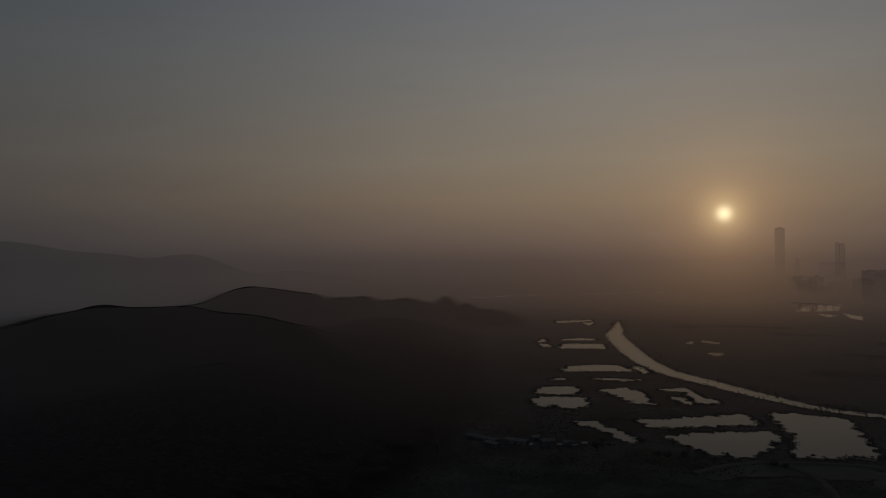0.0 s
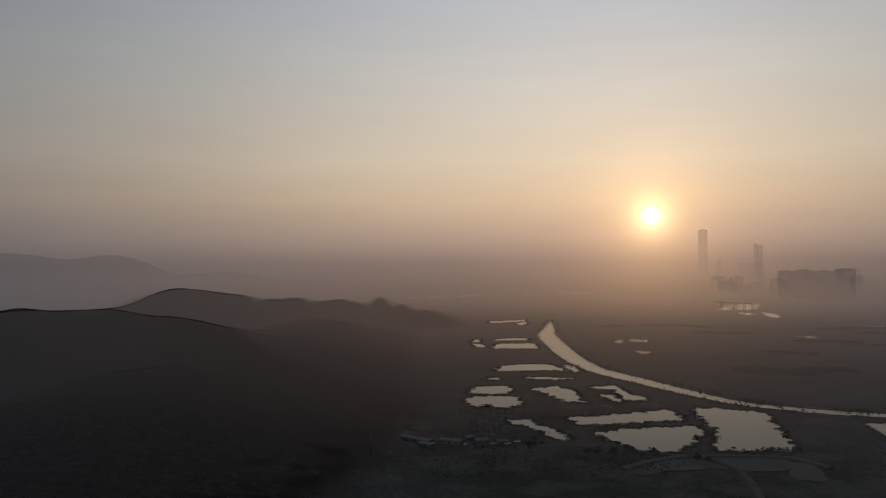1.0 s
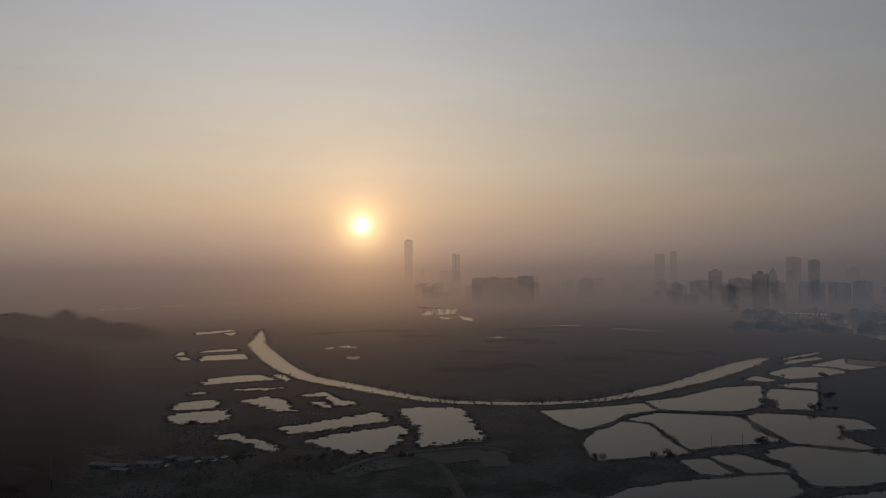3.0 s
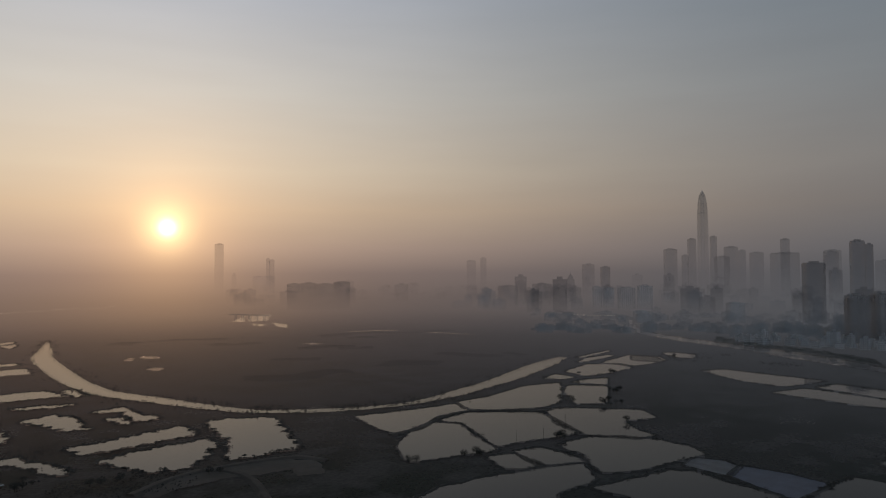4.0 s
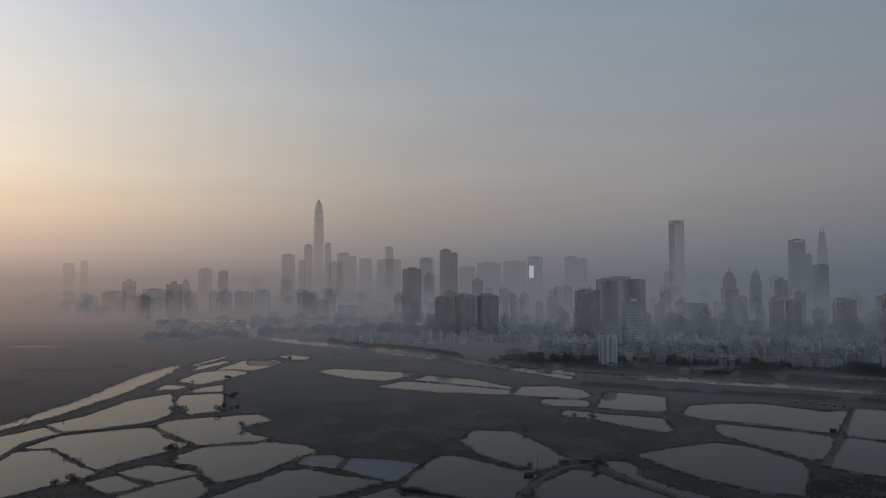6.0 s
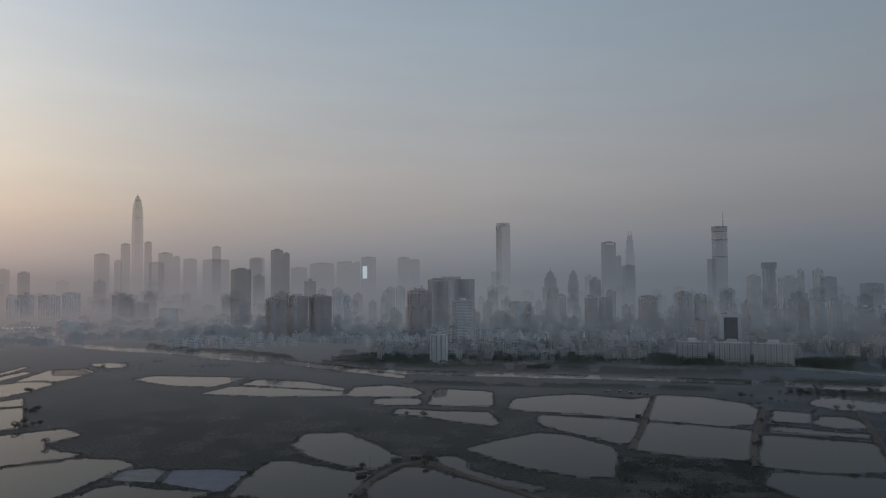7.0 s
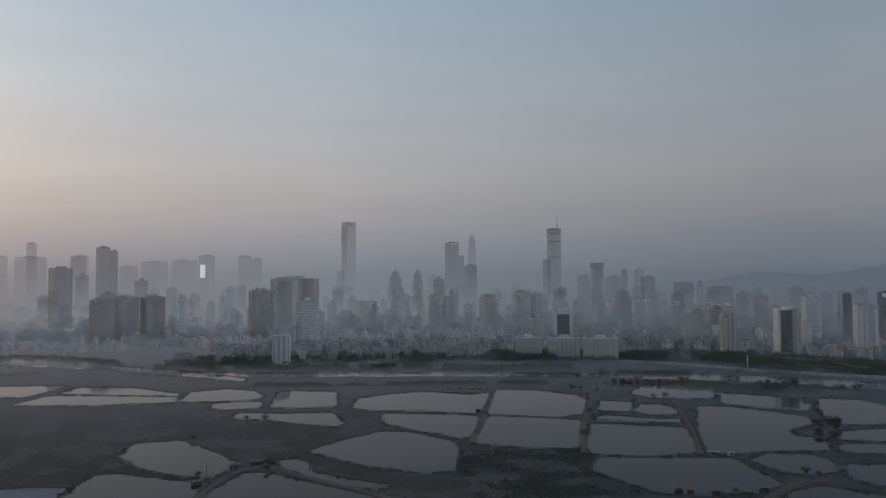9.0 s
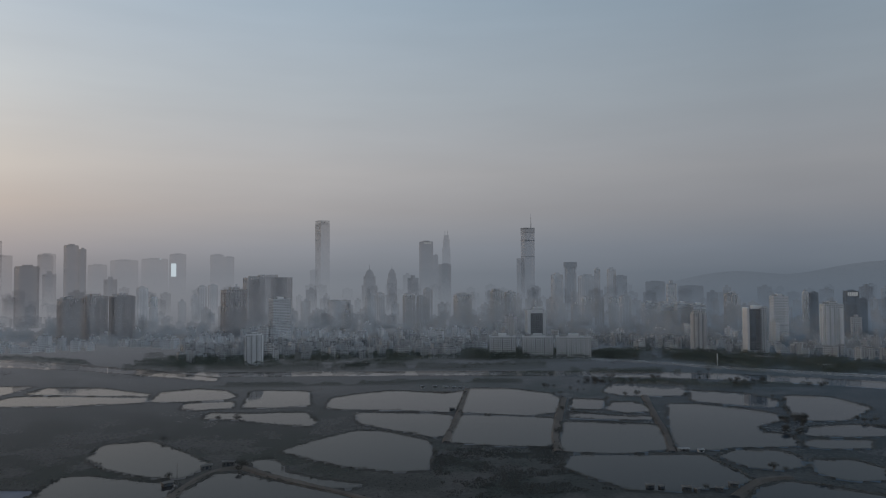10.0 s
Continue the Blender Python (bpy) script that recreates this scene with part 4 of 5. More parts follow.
flats(2060, 449, 24, 18, 93, -58)
flats(2384, 338, 23, 17, 91, -62)
flats(2410, 309, 26, 20, 94, -63)
glass_tower(3811, 1283, 59, 44, 226, -51)
glass_tower(3691, 1010, 71, 54, 177, -55)
glass_tower(3929, 945, 111, 83, 203, -56)
glass_tower(4066, 705, 72, 54, 239, -60)
glass_tower(3991, 492, 58, 43, 234, -63)
glass_tower(4044, 435, 47, 35, 223, -64)
glass_tower(4158, 842, 115, 86, 216, -59)
spire_tower(3847, 1970, 45, 45, 600, -33)
glass_tower(3369, 1785, 36, 27, 295, -42)
glass_tower(3458, 1715, 29, 22, 307, -44)
glass_tower(3151, 1781, 54, 40, 238, -41)
glass_tower(3458, 1625, 56, 42, 252, -45)
glass_tower(3516, 1595, 30, 22, 235, -46)
glass_tower(3597, 1558, 56, 42, 224, -47)
glass_tower(3640, 1435, 36, 27, 289, -48)
glass_tower(3351, 1619, 59, 44, 202, -44)
glass_tower(3572, 1411, 109, 82, 219, -48)
glass_tower(3911, 1309, 68, 51, 236, -51)
glass_tower(3263, 1765, 28, 21, 210, -42)
slab(1782, 828, 38, 31, 49, -45)
dome_tower(2212, 1670, 33, 25, 135, -33)
glass_tower(2387, 1632, 32, 24, 150, -36)
flats(2171, 1520, 29, 22, 76, -35)
flats(2205, 1494, 33, 25, 71, -36)
glass_tower(2154, 1763, 63, 47, 86, -31)
glass_tower(2024, 1822, 63, 48, 80, -28)
glass_tower(2858, 2052, 50, 38, 167, -34)
flats(2164, 1321, 44, 33, 82, -39)
flats(2185, 1407, 52, 39, 74, -37)
slab(1632, 1002, 43, 32, 27, -38)
glass_tower(1888, 3987, 40, 40, 305, -5)
dome_tower(1960, 3940, 24, 18, 148, -6)
glass_tower(2014, 3634, 18, 14, 213, -9)
glass_tower(2045, 3646, 24, 18, 207, -9)
office(2068, 3781, 107, 80, 114, -9)
glass_tower(1345, 2242, 40, 30, 93, -11)
glass_tower(1396, 2225, 47, 35, 95, -12)
glass_tower(1452, 2203, 51, 38, 92, -13)
glass_tower(1508, 2177, 51, 38, 98, -15)
glass_tower(3056, 3048, 46, 34, 203, -25)
glass_tower(3104, 2992, 31, 23, 217, -26)

# ---- buildings along the river ----
def river_slab(x, y, w, d, h, turn):
    b = slab(x, y, w, d, h, turn)
    n = round(w / 7)
    for i in range(n + 1):
        cx = -w / 2 + w * i / n
        part("party_pier", blocks((cx - 0.35, cx + 0.35, -d / 2 - 1.4, -d / 2, 0, h - 1)), CONCRETE, b)
    return b


river_slab(1070, -293, 41, 14, 32, -104)
river_slab(1055, -345, 47, 14, 32, -107)
river_slab(1039, -397, 52, 14, 32, -110)
flats(1050, 78, 22, 16, 44, -88, F_WHITE)


def walk_up(w, d, h, front, seed):
    """A low block of flats: wall, balcony stacks, stair head, tank and parapet."""
    rng = random.Random(seed)
    b = tagged(new("walk_up_flats"), "low pale block of flats with a cluttered flat roof", "apartment building", "low flats by the river")
    part("wall", blocks((-w / 2, w / 2, -d / 2, d / 2, 0, h)), front, b)
    for k in range(2):
        cx = (k - 0.5) * w * 0.55
        part("bay", blocks((cx - 1.5, cx + 1.5, -d / 2 - 1.2, -d / 2, 3, h - 1)), front, b)
    part("stair_head", blocks((-w * 0.28, -w * 0.06, -d * 0.05, d * 0.25, h, h + 2.6)), front, b)
    part("water_tank", blocks((w * 0.15, w * 0.35, -d * 0.3, -d * 0.1, h, h + rng.uniform(1.4, 2.4))), CONCRETE, b)
    part("parapet", blocks((-w / 2 - 0.15, w / 2 + 0.15, -d / 2 - 0.15, -d / 2 + 0.3, h - 0.3, h + 1), (-w / 2 - 0.15, w / 2 + 0.15, d / 2 - 0.3, d / 2 + 0.15, h - 0.3, h + 1),
                           (-w / 2 - 0.15, -w / 2 + 0.3, -d / 2 + 0.3, d / 2 - 0.3, h - 0.3, h + 1), (w / 2 - 0.3, w / 2 + 0.15, -d / 2 + 0.3, d / 2 - 0.3, h - 0.3, h + 1)), front, b)
    return b


def at(bearing, dist):
    return dist * math.sin(radians(bearing)), dist * math.cos(radians(bearing))


rng = random.Random(5)
variants = [walk_up(w, d, h, f, k) for k, (w, d, h, f) in enumerate(
    ((9, 9, 15, F_HOUSE), (10, 8, 12, F_WHITE), (8, 8, 17, F_BEIGE), (12, 8, 14, F_HOUSE), (9, 10, 18, F_HOUSE), (14, 8, 11, F_HOUSE)))]
placed = 0
rows = []
for b0, b1, d0, d1 in ((80.5, 104, 1100, 1300), (112, 123, 1290, 1380), (127, 136, 1225, 1290)):
    dist = d0
    while dist < d1:
        bearing = b0 + rng.random()
        while bearing < b1:
            rows.append((bearing, dist + rng.uniform(-8, 8)))
            bearing += math.degrees(rng.uniform(11, 18) / dist)
        dist += rng.uniform(19, 25)
rows = [r for r in rows if not (102 < r[0] < 114 and r[1] < 1200) and rng.random() < 0.8]
rng.shuffle(rows)
rows = rows[:300]
for bearing, dist in rows:
    x, y = at(bearing, dist)
    m = pose(x, y, 0, 0, 0, -bearing + rng.choice([-12, 8, 20, 78, 95]) + rng.uniform(-4, 4))
    if placed < len(variants):
        variants[placed].matrix_world = m
    else:
        copy_thing(rng.choice(variants), m)
    placed += 1


# ---- the city's countless farther blocks ----
def many_blocks(name, label, plots, material):
    verts, faces = [], []
    for x, y, w, d, h, turn in plots:
        c, sn = math.cos(radians(turn)), math.sin(radians(turn))
        for hw, hd, z0, z1 in ((w / 2, d / 2, 0, h), (w * 0.18, d * 0.2, h, h + 3 + h * 0.05)):
            k = len(verts)
            for z in (z0, z1):
                for px, py in ((-hw, -hd), (hw, -hd), (hw, hd), (-hw, hd)):
                    verts.append((x + px * c - py * sn, y + px * sn + py * c, z))
            faces += [(k + 4, k + 5, k + 6, k + 7)] + [(k + i, k + (i + 1) % 4, k + 4 + (i + 1) % 4, k + 4 + i) for i in range(4)]
    return tagged(sheet(name, verts, faces, material), label, "buildings", kind="stuff")


def plots(count, b0, b1, d0, d1, w0, w1, h0, h1, seed, tall=0.15):
    r = random.Random(seed)
    out = []
    for _ in range(count):
        bearing, dist = r.uniform(b0, b1), math.sqrt(r.uniform(d0 * d0, d1 * d1))
        x, y = at(bearing, dist)
        h = r.uniform(h0, h1) * (1.7 if r.random() < tall else 1)
        out.append((x, y, r.uniform(w0, w1), r.uniform(w0, w1) * 0.8, h, -bearing + r.choice([-20, 10, 25, 60])))
    return out


many_blocks("city_blocks", "close-packed low pale houses behind the village", plots(270, 78, 104, 1320, 1720, 9, 15, 7, 15, 13, 0.1), F_WHITE)
many_blocks("city_blocks", "low beige houses dim in the haze by the river", plots(150, 65, 80, 1370, 1800, 10, 18, 6, 13, 14, 0.1), F_BEIGE)



def far_block(name, label, category, group, x, y, w, d, h, turn, front):
    b = building(name, label, category, group, x, y, turn)
    part("wall", blocks((-w / 2, w / 2, -d / 2, d / 2, 0, h)), front, b)
    part("roof_house", blocks((-w * 0.18, w * 0.18, -d * 0.2, d * 0.2, h, h + 3 + h * 0.05)), front, b)


fronts = random.Random(17)
for plot in plots(290, 70, 137, 1400, 2200, 11, 24, 12, 30, 1):
    far_block("mid_rise_block", "pale mid-rise city block among crowded roofs", "building", "crowded mid-rise blocks", *plot, fronts.choice((F_WHITE, F_HOUSE, F_BEIGE, F_PALE)))
for plot in plots(290, 104, 137, 1230, 1680, 9, 15, 7, 15, 12, 0.1):
    far_block("low_house", "low pale house packed among others by the river", "house", "low houses behind the river", *plot, fronts.choice((F_HOUSE, F_HOUSE, F_WHITE, F_BEIGE)))
for plot in plots(90, 80, 137, 1650, 2700, 14, 24, 36, 62, 2, 0.06):
    far_block("apartment_block", "beige residential block fading into the haze", "apartment building", "far residential blocks", *plot, F_BEIGE)
for plot in plots(110, 48, 137, 2300, 3600, 24, 50, 45, 84, 3, 0.05):
    far_block("city_block", "grey city block lost in distant haze", "building", "far grey blocks", *plot, F_GREY)

many_blocks("city_blocks", "low grey blocks along the far shore", plots(90, 26, 66, 2900, 4500, 30, 65, 20, 70, 4, 0.2), F_GREY)
many_blocks("city_blocks", "low sheds and blocks behind the marsh", plots(150, 50, 76, 1560, 2300, 16, 34, 5, 14, 6, 0.2), F_BEIGE)
many_blocks("city_blocks", "mid-rise blocks lost in the haze beyond the sheds", plots(70, 44, 76, 2500, 3700, 24, 46, 18, 46, 9, 0.1), F_BEIGE)


# ---- trees and scrub ----
def clumps(spots, seed):
    """Small ragged leaf clumps at (x, y, z, size), as points and faces."""
    r = np.random.RandomState(seed)
    spots = np.array(spots, float)
    n = len(spots)
    base = np.array([(1, 0, 0), (0, 1, 0), (-1, 0, 0), (0, -1, 0), (0, 0, 1), (0, 0, -0.6)], float)
    tri = np.array([(0, 1, 4), (1, 2, 4), (2, 3, 4), (3, 0, 4), (1, 0, 5), (2, 1, 5), (3, 2, 5), (0, 3, 5)])
    p = base[None] * r.uniform(0.6, 1.3, (n, 6, 1)) * spots[:, None, 3:4]
    a = r.uniform(0, 6.3, (n, 1))
    x, y = p[..., 0] * np.cos(a) - p[..., 1] * np.sin(a), p[..., 0] * np.sin(a) + p[..., 1] * np.cos(a)
    v = np.stack([x, y, p[..., 2] * 0.85], -1) + spots[:, None, :3]
    f = tri[None] + 6 * np.arange(n)[:, None, None]
    return v.reshape(-1, 3).tolist(), f.reshape(-1, 3).tolist()


def tree(height, spread, seed, flat=False):
    """A tapered trunk with limbs and a loose crown of leaf clumps."""
    r = random.Random(seed)
    t = tagged(new("tree"), "dark bushy tree on a pond bank", "tree", "trees on the banks")
    bm = bmesh.new()
    prism(bm, ngon(6, height * 0.035), -0.6, height * 0.5, 0.6)
    for k in range(5):
        a = k * 1.3 + r.random()
        tip = Vector((math.cos(a) * spread * 0.6, math.sin(a) * spread * 0.6, height * r.uniform(0.6, 0.85)))
        foot = Vector((0, 0, height * r.uniform(0.3, 0.48)))
        s1, s2 = [[bm.verts.new(p + Vector((math.cos(q) * w, math.sin(q) * w, 0))) for q in (0, 2.1, 4.2)] for p, w in ((foot, height * 0.02), (tip, height * 0.007))]
        for i in range(3):
            bm.faces.new((s1[i], s1[(i + 1) % 3], s2[(i + 1) % 3], s2[i]))
    part("trunk", bm, BARK, t)
    spots = []
    for _ in range(70):
        a, q = r.uniform(0, 6.3), math.sqrt(r.random())
        z = height * (0.72 + r.uniform(-0.1, 0.22) * (1 - q * 0.7)) if flat else height * (0.62 + r.uniform(-0.32, 0.36) * math.sqrt(max(0.05, 1 - q * q)))
        spots.append((math.cos(a) * q * spread, math.sin(a) * q * spread, z, spread * r.uniform(0.12, 0.27)))
    v, f = clumps(spots, seed)
    me = bpy.data.meshes.new("crown")
    me.from_pydata(v, [], f)
    me.materials.append(SCRUB)
    crown = new("crown", me)
    crown.parent = t
    return t


wet = []
for edge in POND_EDGES:
    a = np.array([tuple(p) for p in edge])
    wet.append((a.min(0) - 1, a.max(0) + 1, a))

def dry(x, y):
    """Whether a spot lies off the ponds and rivers."""
    for lo, hi, a in wet:
        if lo[0] < x < hi[0] and lo[1] < y < hi[1]:
            b = np.roll(a, -1, 0)
            cross = (a[:, 1] > y) != (b[:, 1] > y)
            if (x < (b[cross, 0] - a[cross, 0]) * (y - a[cross, 1]) / (b[cross, 1] - a[cross, 1]) + a[cross, 0]).sum() % 2:
                return False
    return all(((q[:, 0] - x) ** 2 + (q[:, 1] - y) ** 2 > (q[:, 2] / 2 + 3) ** 2).all() for q in RIVERS)


TREES = [tree(6.5, 3.2, 1), tree(5.0, 2.6, 2), tree(4.2, 2.7, 3, True), tree(8.0, 3.6, 4)]
used = set()


def plant(kind, x, y, size=1.0):
    if not dry(x, y):
        return
    size *= 0.62
    z = max(0.0, float(land(x, y)))
    m = pose(x, y, z, 0, 0, (x * 37 + y * 91) % 360)
    if kind in used:
        ob = copy_thing(TREES[kind], m)
    else:
        ob = TREES[kind]
        ob.matrix_world = m
        used.add(kind)
    ob.scale = (size, size, size)


for k in range(14):     # the row of flat-topped trees by a pond
    plant(2, 229 + 57 * k / 13 + rng.uniform(-1, 1), 468 - 5 * k / 13 + rng.uniform(-1, 1), rng.uniform(0.7, 1.05))
for x, y, n in ((724, -328, 3), (712, -351, 4), (552, -408, 6), (819, -440, 5), (766, -525, 6), (808, 545, 6), (779, 581, 5), (668, 455, 4), (581, 440, 4), (609, 415, 4), (553, 368, 5), (449, 352, 4), (1000, 560, 6), (589, 427, 4), (598, 416, 4), (606, 408, 3), (751, 553, 4), (784, 530, 6), (668, 446, 7), (554, 422, 2), (437, 366, 3), (361, 358, 4), (548, 348, 3),
                (699, -253, 3), (638, -229, 2), (689, -299, 2), (708, -332, 4), (702, -344, 3), (704, -362, 3), (788, -332, 5), (696, -396, 4), (633, -457, 3), (512, -379, 6),
                (573, -409, 5), (678, 25, 2), (576, 117, 2), (498, 43, 5), (485, 83, 3), (661, 69, 3), (860, -295, 5), (818, -365, 7), (826, -417, 6), (846, -499, 6), (740, -477, 6),
                (780, -260, 4), (556, -420, 5), (540, -470, 4), (590, -480, 4), (400, -235, 3), (420, -300, 3), (320, 372, 3), (205, 440, 3), (150, 470, 4), (110, 500, 5),
                (800, -321, 5), (791, -329, 5), (790, -343, 5), (788, -363, 6), (791, -376, 5), (809, -415, 5), (815, -455, 4), (797, -475, 5), (787, -491, 5), (762, -495, 6), (736, -492, 6), (746, -514, 6), (759, -552, 4), (721, -566, 5), (738, -327, 2), (729, -337, 3), (725, -343, 2), (714, -353, 2), (698, -389, 3), (748, -292, 3), (723, -260, 2), (661, -465, 4), (594, -438, 5), (537, -406, 4), (570, -453, 5), (575, -477, 4), (447, -317, 3)):
    for _ in range(n):
        plant(rng.choice([0, 0, 1, 3]), x + rng.gauss(0, 5), y + rng.gauss(0, 5), rng.uniform(0.9, 1.7))

scrub = []
r = np.random.RandomState(11)
for k, edge in enumerate(POND_EDGES):
    c = sum(edge, Vector((0, 0))) / len(edge)
    if c.length > 1400:
        continue
    for p in edge:
        thick = noise.noise(Vector((p.x / 22, p.y / 22, 40 + k * 0.3)))
        if thick > 0.1 and r.rand() < 0.25 + thick:
            out = (p - c).normalized() * r.uniform(0.0, 3.2)
            for _ in range(1 + int(r.rand() * 2.2)):
                sz = r.uniform(0.35, 0.8) * (1 + 2.0 * max(0, thick - 0.2))
                scrub.append((p.x + out.x + r.normal(0, 0.8), p.y + out.y + r.normal(0, 0.8), 0.6 + sz * 0.4, sz))
for x, y, w in RIVERS[0]:
    for _ in range(16):
        a, e = r.uniform(0, 6.3), w / 2 + r.uniform(-1.5, 4)
        px, py, sz = x + math.cos(a) * e + r.normal(0, 9), y + math.sin(a) * e + r.normal(0, 9), r.uniform(0.6, 1.9)
        if noise.noise(Vector((px / 30, py / 30, 7))) > -0.15 and all((RIVERS[0][:, 0] - px) ** 2 + (RIVERS[0][:, 1] - py) ** 2 > (RIVERS[0][:, 2] / 2 - 1.0) ** 2):
            scrub.append((px, py, 0.4 + sz * 0.4, sz))
tagged(sheet("bank_scrub", *clumps(scrub, 3), SCRUB), "ragged reeds and bushes along the pond banks", "scrub", kind="stuff")

meadow = []
for x0, x1, y0, y1, n, big in ((430, 900, -60, 480, 9000, 0.5), (100, 1000, 560, 1500, 9000, 0.8), (20, 240, 420, 700, 5000, 1.0), (380, 520, -190, 10, 2500, 0.5), (300, 1000, -900, -430, 6000, 0.9),
                               (620, 860, -420, 200, 2500, 0.6), (960, 1120, -800, 600, 4000, 1.8)):
    xs, ys = r.uniform(x0, x1, n), r.uniform(y0, y1, n)
    keep = lattice(xs / 45, ys / 45, 21) + 0.35 * lattice(xs / 11, ys / 11, 22) > 0.82
    meadow += [(x, y, 0.2, r.uniform(0.4, 1.1) * big) for x, y in zip(xs[keep], ys[keep])]
xs, ys = r.uniform(405, 522, 9000), r.uniform(-182, -80, 9000)
keep = lattice(xs / 14, ys / 14, 31) + 0.5 * lattice(xs / 5, ys / 5, 32) > 0.6
meadow += [(x, y, 0.2, r.uniform(0.3, 0.8)) for x, y in zip(xs[keep], ys[keep])]
meadow = [m for m in meadow if dry(m[0], m[1])]
tagged(sheet("marsh_scrub", *clumps(meadow, 4), SCRUB), "dark tussocks and low bushes over the marsh", "scrub", kind="stuff")


def canopy(x0, y0, x1, y1, width, height, seed):
    """A belt of tree tops: a lumpy ridge of leaves along a line, as points and faces."""
    length = math.hypot(x1 - x0, y1 - y0)
    ux, uy = (x1 - x0) / length, (y1 - y0) / length
    along, across = int(length / 1.6), max(6, int(width / 1.8))
    u, v = np.meshgrid(np.linspace(0, length, along), np.linspace(-1, 1, across), indexing="ij")
    edge = width / 2 * (0.3 + 0.7 * lattice(u / 30, v * 0 + seed, seed) + 0.5 * lattice(u / 9, v * 0 + seed, seed + 3))
    drift = width * (lattice(u / 60, v * 0 + 9, seed + 8) - 0.5)
    px, py = x0 + ux * u - uy * (v * edge + drift), y0 + uy * u + ux * (v * edge + drift)
    lumps = 0.35 + 0.55 * lattice(px / 5.5, py / 5.5, seed + 1) + 0.35 * lattice(px / 2.3, py / 2.3, seed + 2)
    gaps = np.clip((lattice(u / 17, v * 0 + 3, seed + 5) - 0.12) * 5, 0.1, 1)
    z = height * lumps * gaps * np.clip(1.15 - np.abs(v) ** 4 * 1.3, 0, 1) - 0.5
    pts = np.stack([px, py, z], -1).reshape(-1, 3)
    i, j = np.meshgrid(np.arange(along - 1), np.arange(across - 1), indexing="ij")
    k = (i * across + j).ravel()
    return pts.tolist(), np.stack([k, k + 1, k + across + 1, k + across], 1).tolist()


for seed, (x0, y0, x1, y1, w, h) in enumerate((
        (985, -75, 1022, 190, 24, 9), (940, -320, 985, -90, 26, 9), (1010, -300, 1085, -560, 44, 9), (1010, -60, 1062, -290, 40, 10), (1048, 250, 1040, -40, 26, 9), (1085, -560, 900, -760, 50, 8),
        (1090, 300, 1300, 640, 34, 9), (1130, -60, 1150, -260, 60, 8), (826, -250, 868, 110, 12, 5), (716, -560, 812, -345, 20, 6), (1150, -560, 1180, -700, 60, 8), (850, -470, 915, -345, 14, 6), (797, -358, 724, -486, 16, 7), (881, -214, 875, -463, 14, 6))):
    tagged(sheet("tree_belt", *canopy(x0, y0, x1, y1, w, h, seed * 7), WOODS), "dark belt of leafy trees along the river bank", "trees", kind="stuff")

def grove(label, count, b0, b1, d0, d1, long, width, height, seed):
    """Scattered belts of trees between two bearings, joined."""
    pick = random.Random(seed)
    points, quads = [], []
    for k in range(count):
        bearing, dist = pick.uniform(b0, b1), math.sqrt(pick.uniform(d0 * d0, d1 * d1))
        x, y = at(bearing, dist)
        turn, half = radians(bearing + pick.gauss(0, 22)), long * pick.uniform(0.25, 0.6)
        ends = [(x + e * math.cos(turn) * half, y - e * math.sin(turn) * half) for e in (-1, 1)]
        if not all(dry(ends[0][0] + (ends[1][0] - ends[0][0]) * u, ends[0][1] + (ends[1][1] - ends[0][1]) * u) for u in (0, 0.25, 0.5, 0.75, 1)):
            continue
        p, f = canopy(*ends[0], *ends[1], width * pick.uniform(0.6, 1.3), height * pick.uniform(0.7, 1.2), seed * 50 + k)
        quads += [[i + len(points) for i in q] for q in f]
        points += p
    tagged(sheet("grove", points, quads, WOODS), label, "trees", kind="stuff")


grove("dark street trees between the low houses", 80, 78, 137, 1140, 1800, 60, 15, 9, 31)
grove("dark trees in front of the low houses", 34, 79, 103, 1075, 1125, 70, 26, 11, 32)
grove("dark trees between the riverside road and the blocks", 44, 103, 124, 1085, 1185, 75, 30, 11, 33)
grove("dark trees below the office blocks", 40, 122, 142, 1040, 1170, 75, 32, 11, 34)

thickets = random.Random(8)
for k in range(26):     # low soft thickets scattered over the far plain
    d = thickets.uniform(700, 1600)
    bearing = thickets.uniform(6, 66)
    x, y = at(bearing, d)
    turn = radians(bearing + thickets.uniform(-35, 35))
    half = thickets.uniform(20, 80)
    ax, ay, bx, by = x - math.cos(turn) * half, y + math.sin(turn) * half, x + math.cos(turn) * half, y - math.sin(turn) * half
    if all(dry(ax + (bx - ax) * u, ay + (by - ay) * u + v) for u in (-0.1, 0.25, 0.5, 0.75, 1.1) for v in (-30, 0, 30)):
        tagged(sheet("thicket", *canopy(ax, ay, bx, by, thickets.uniform(25, 60), thickets.uniform(1.5, 3), 200 + k), THICKET), "dark low thicket on the marsh plain", "bushes", kind="stuff")

# ---- tracks, road and small works ----
for line in ([(425, 84), (441, 80), (476, 71), (497, 58), (500, 44), (480, 28), (446, -4), (413, -36)], [(543, -104), (575, -112), (609, -124), (684, -145), (789, -175)],
             [(498, -178), (550, -194), (625, -224), (708, -259)], [(481, -258), (532, -281), (583, -300), (640, -322), (706, -348)],
             [(192, 463), (216, 448), (220, 418), (206, 371), (190, 330)], [(152, 436), (189, 455), (232, 455), (269, 445), (280, 421)], [(378, -242), (405, -277), (407, -300)],
             [(360, 452), (391, 454), (424, 470), (440, 477), (480, 476), (520, 436), (540, 430)]):
    band("dirt_track", [(x, y, 3.6 + 0.8 * math.sin(x)) for x, y in line], 0.95, PATHWAY, "pale dirt track along a pond bank", "track", 0.6, 0.05, 2.2)
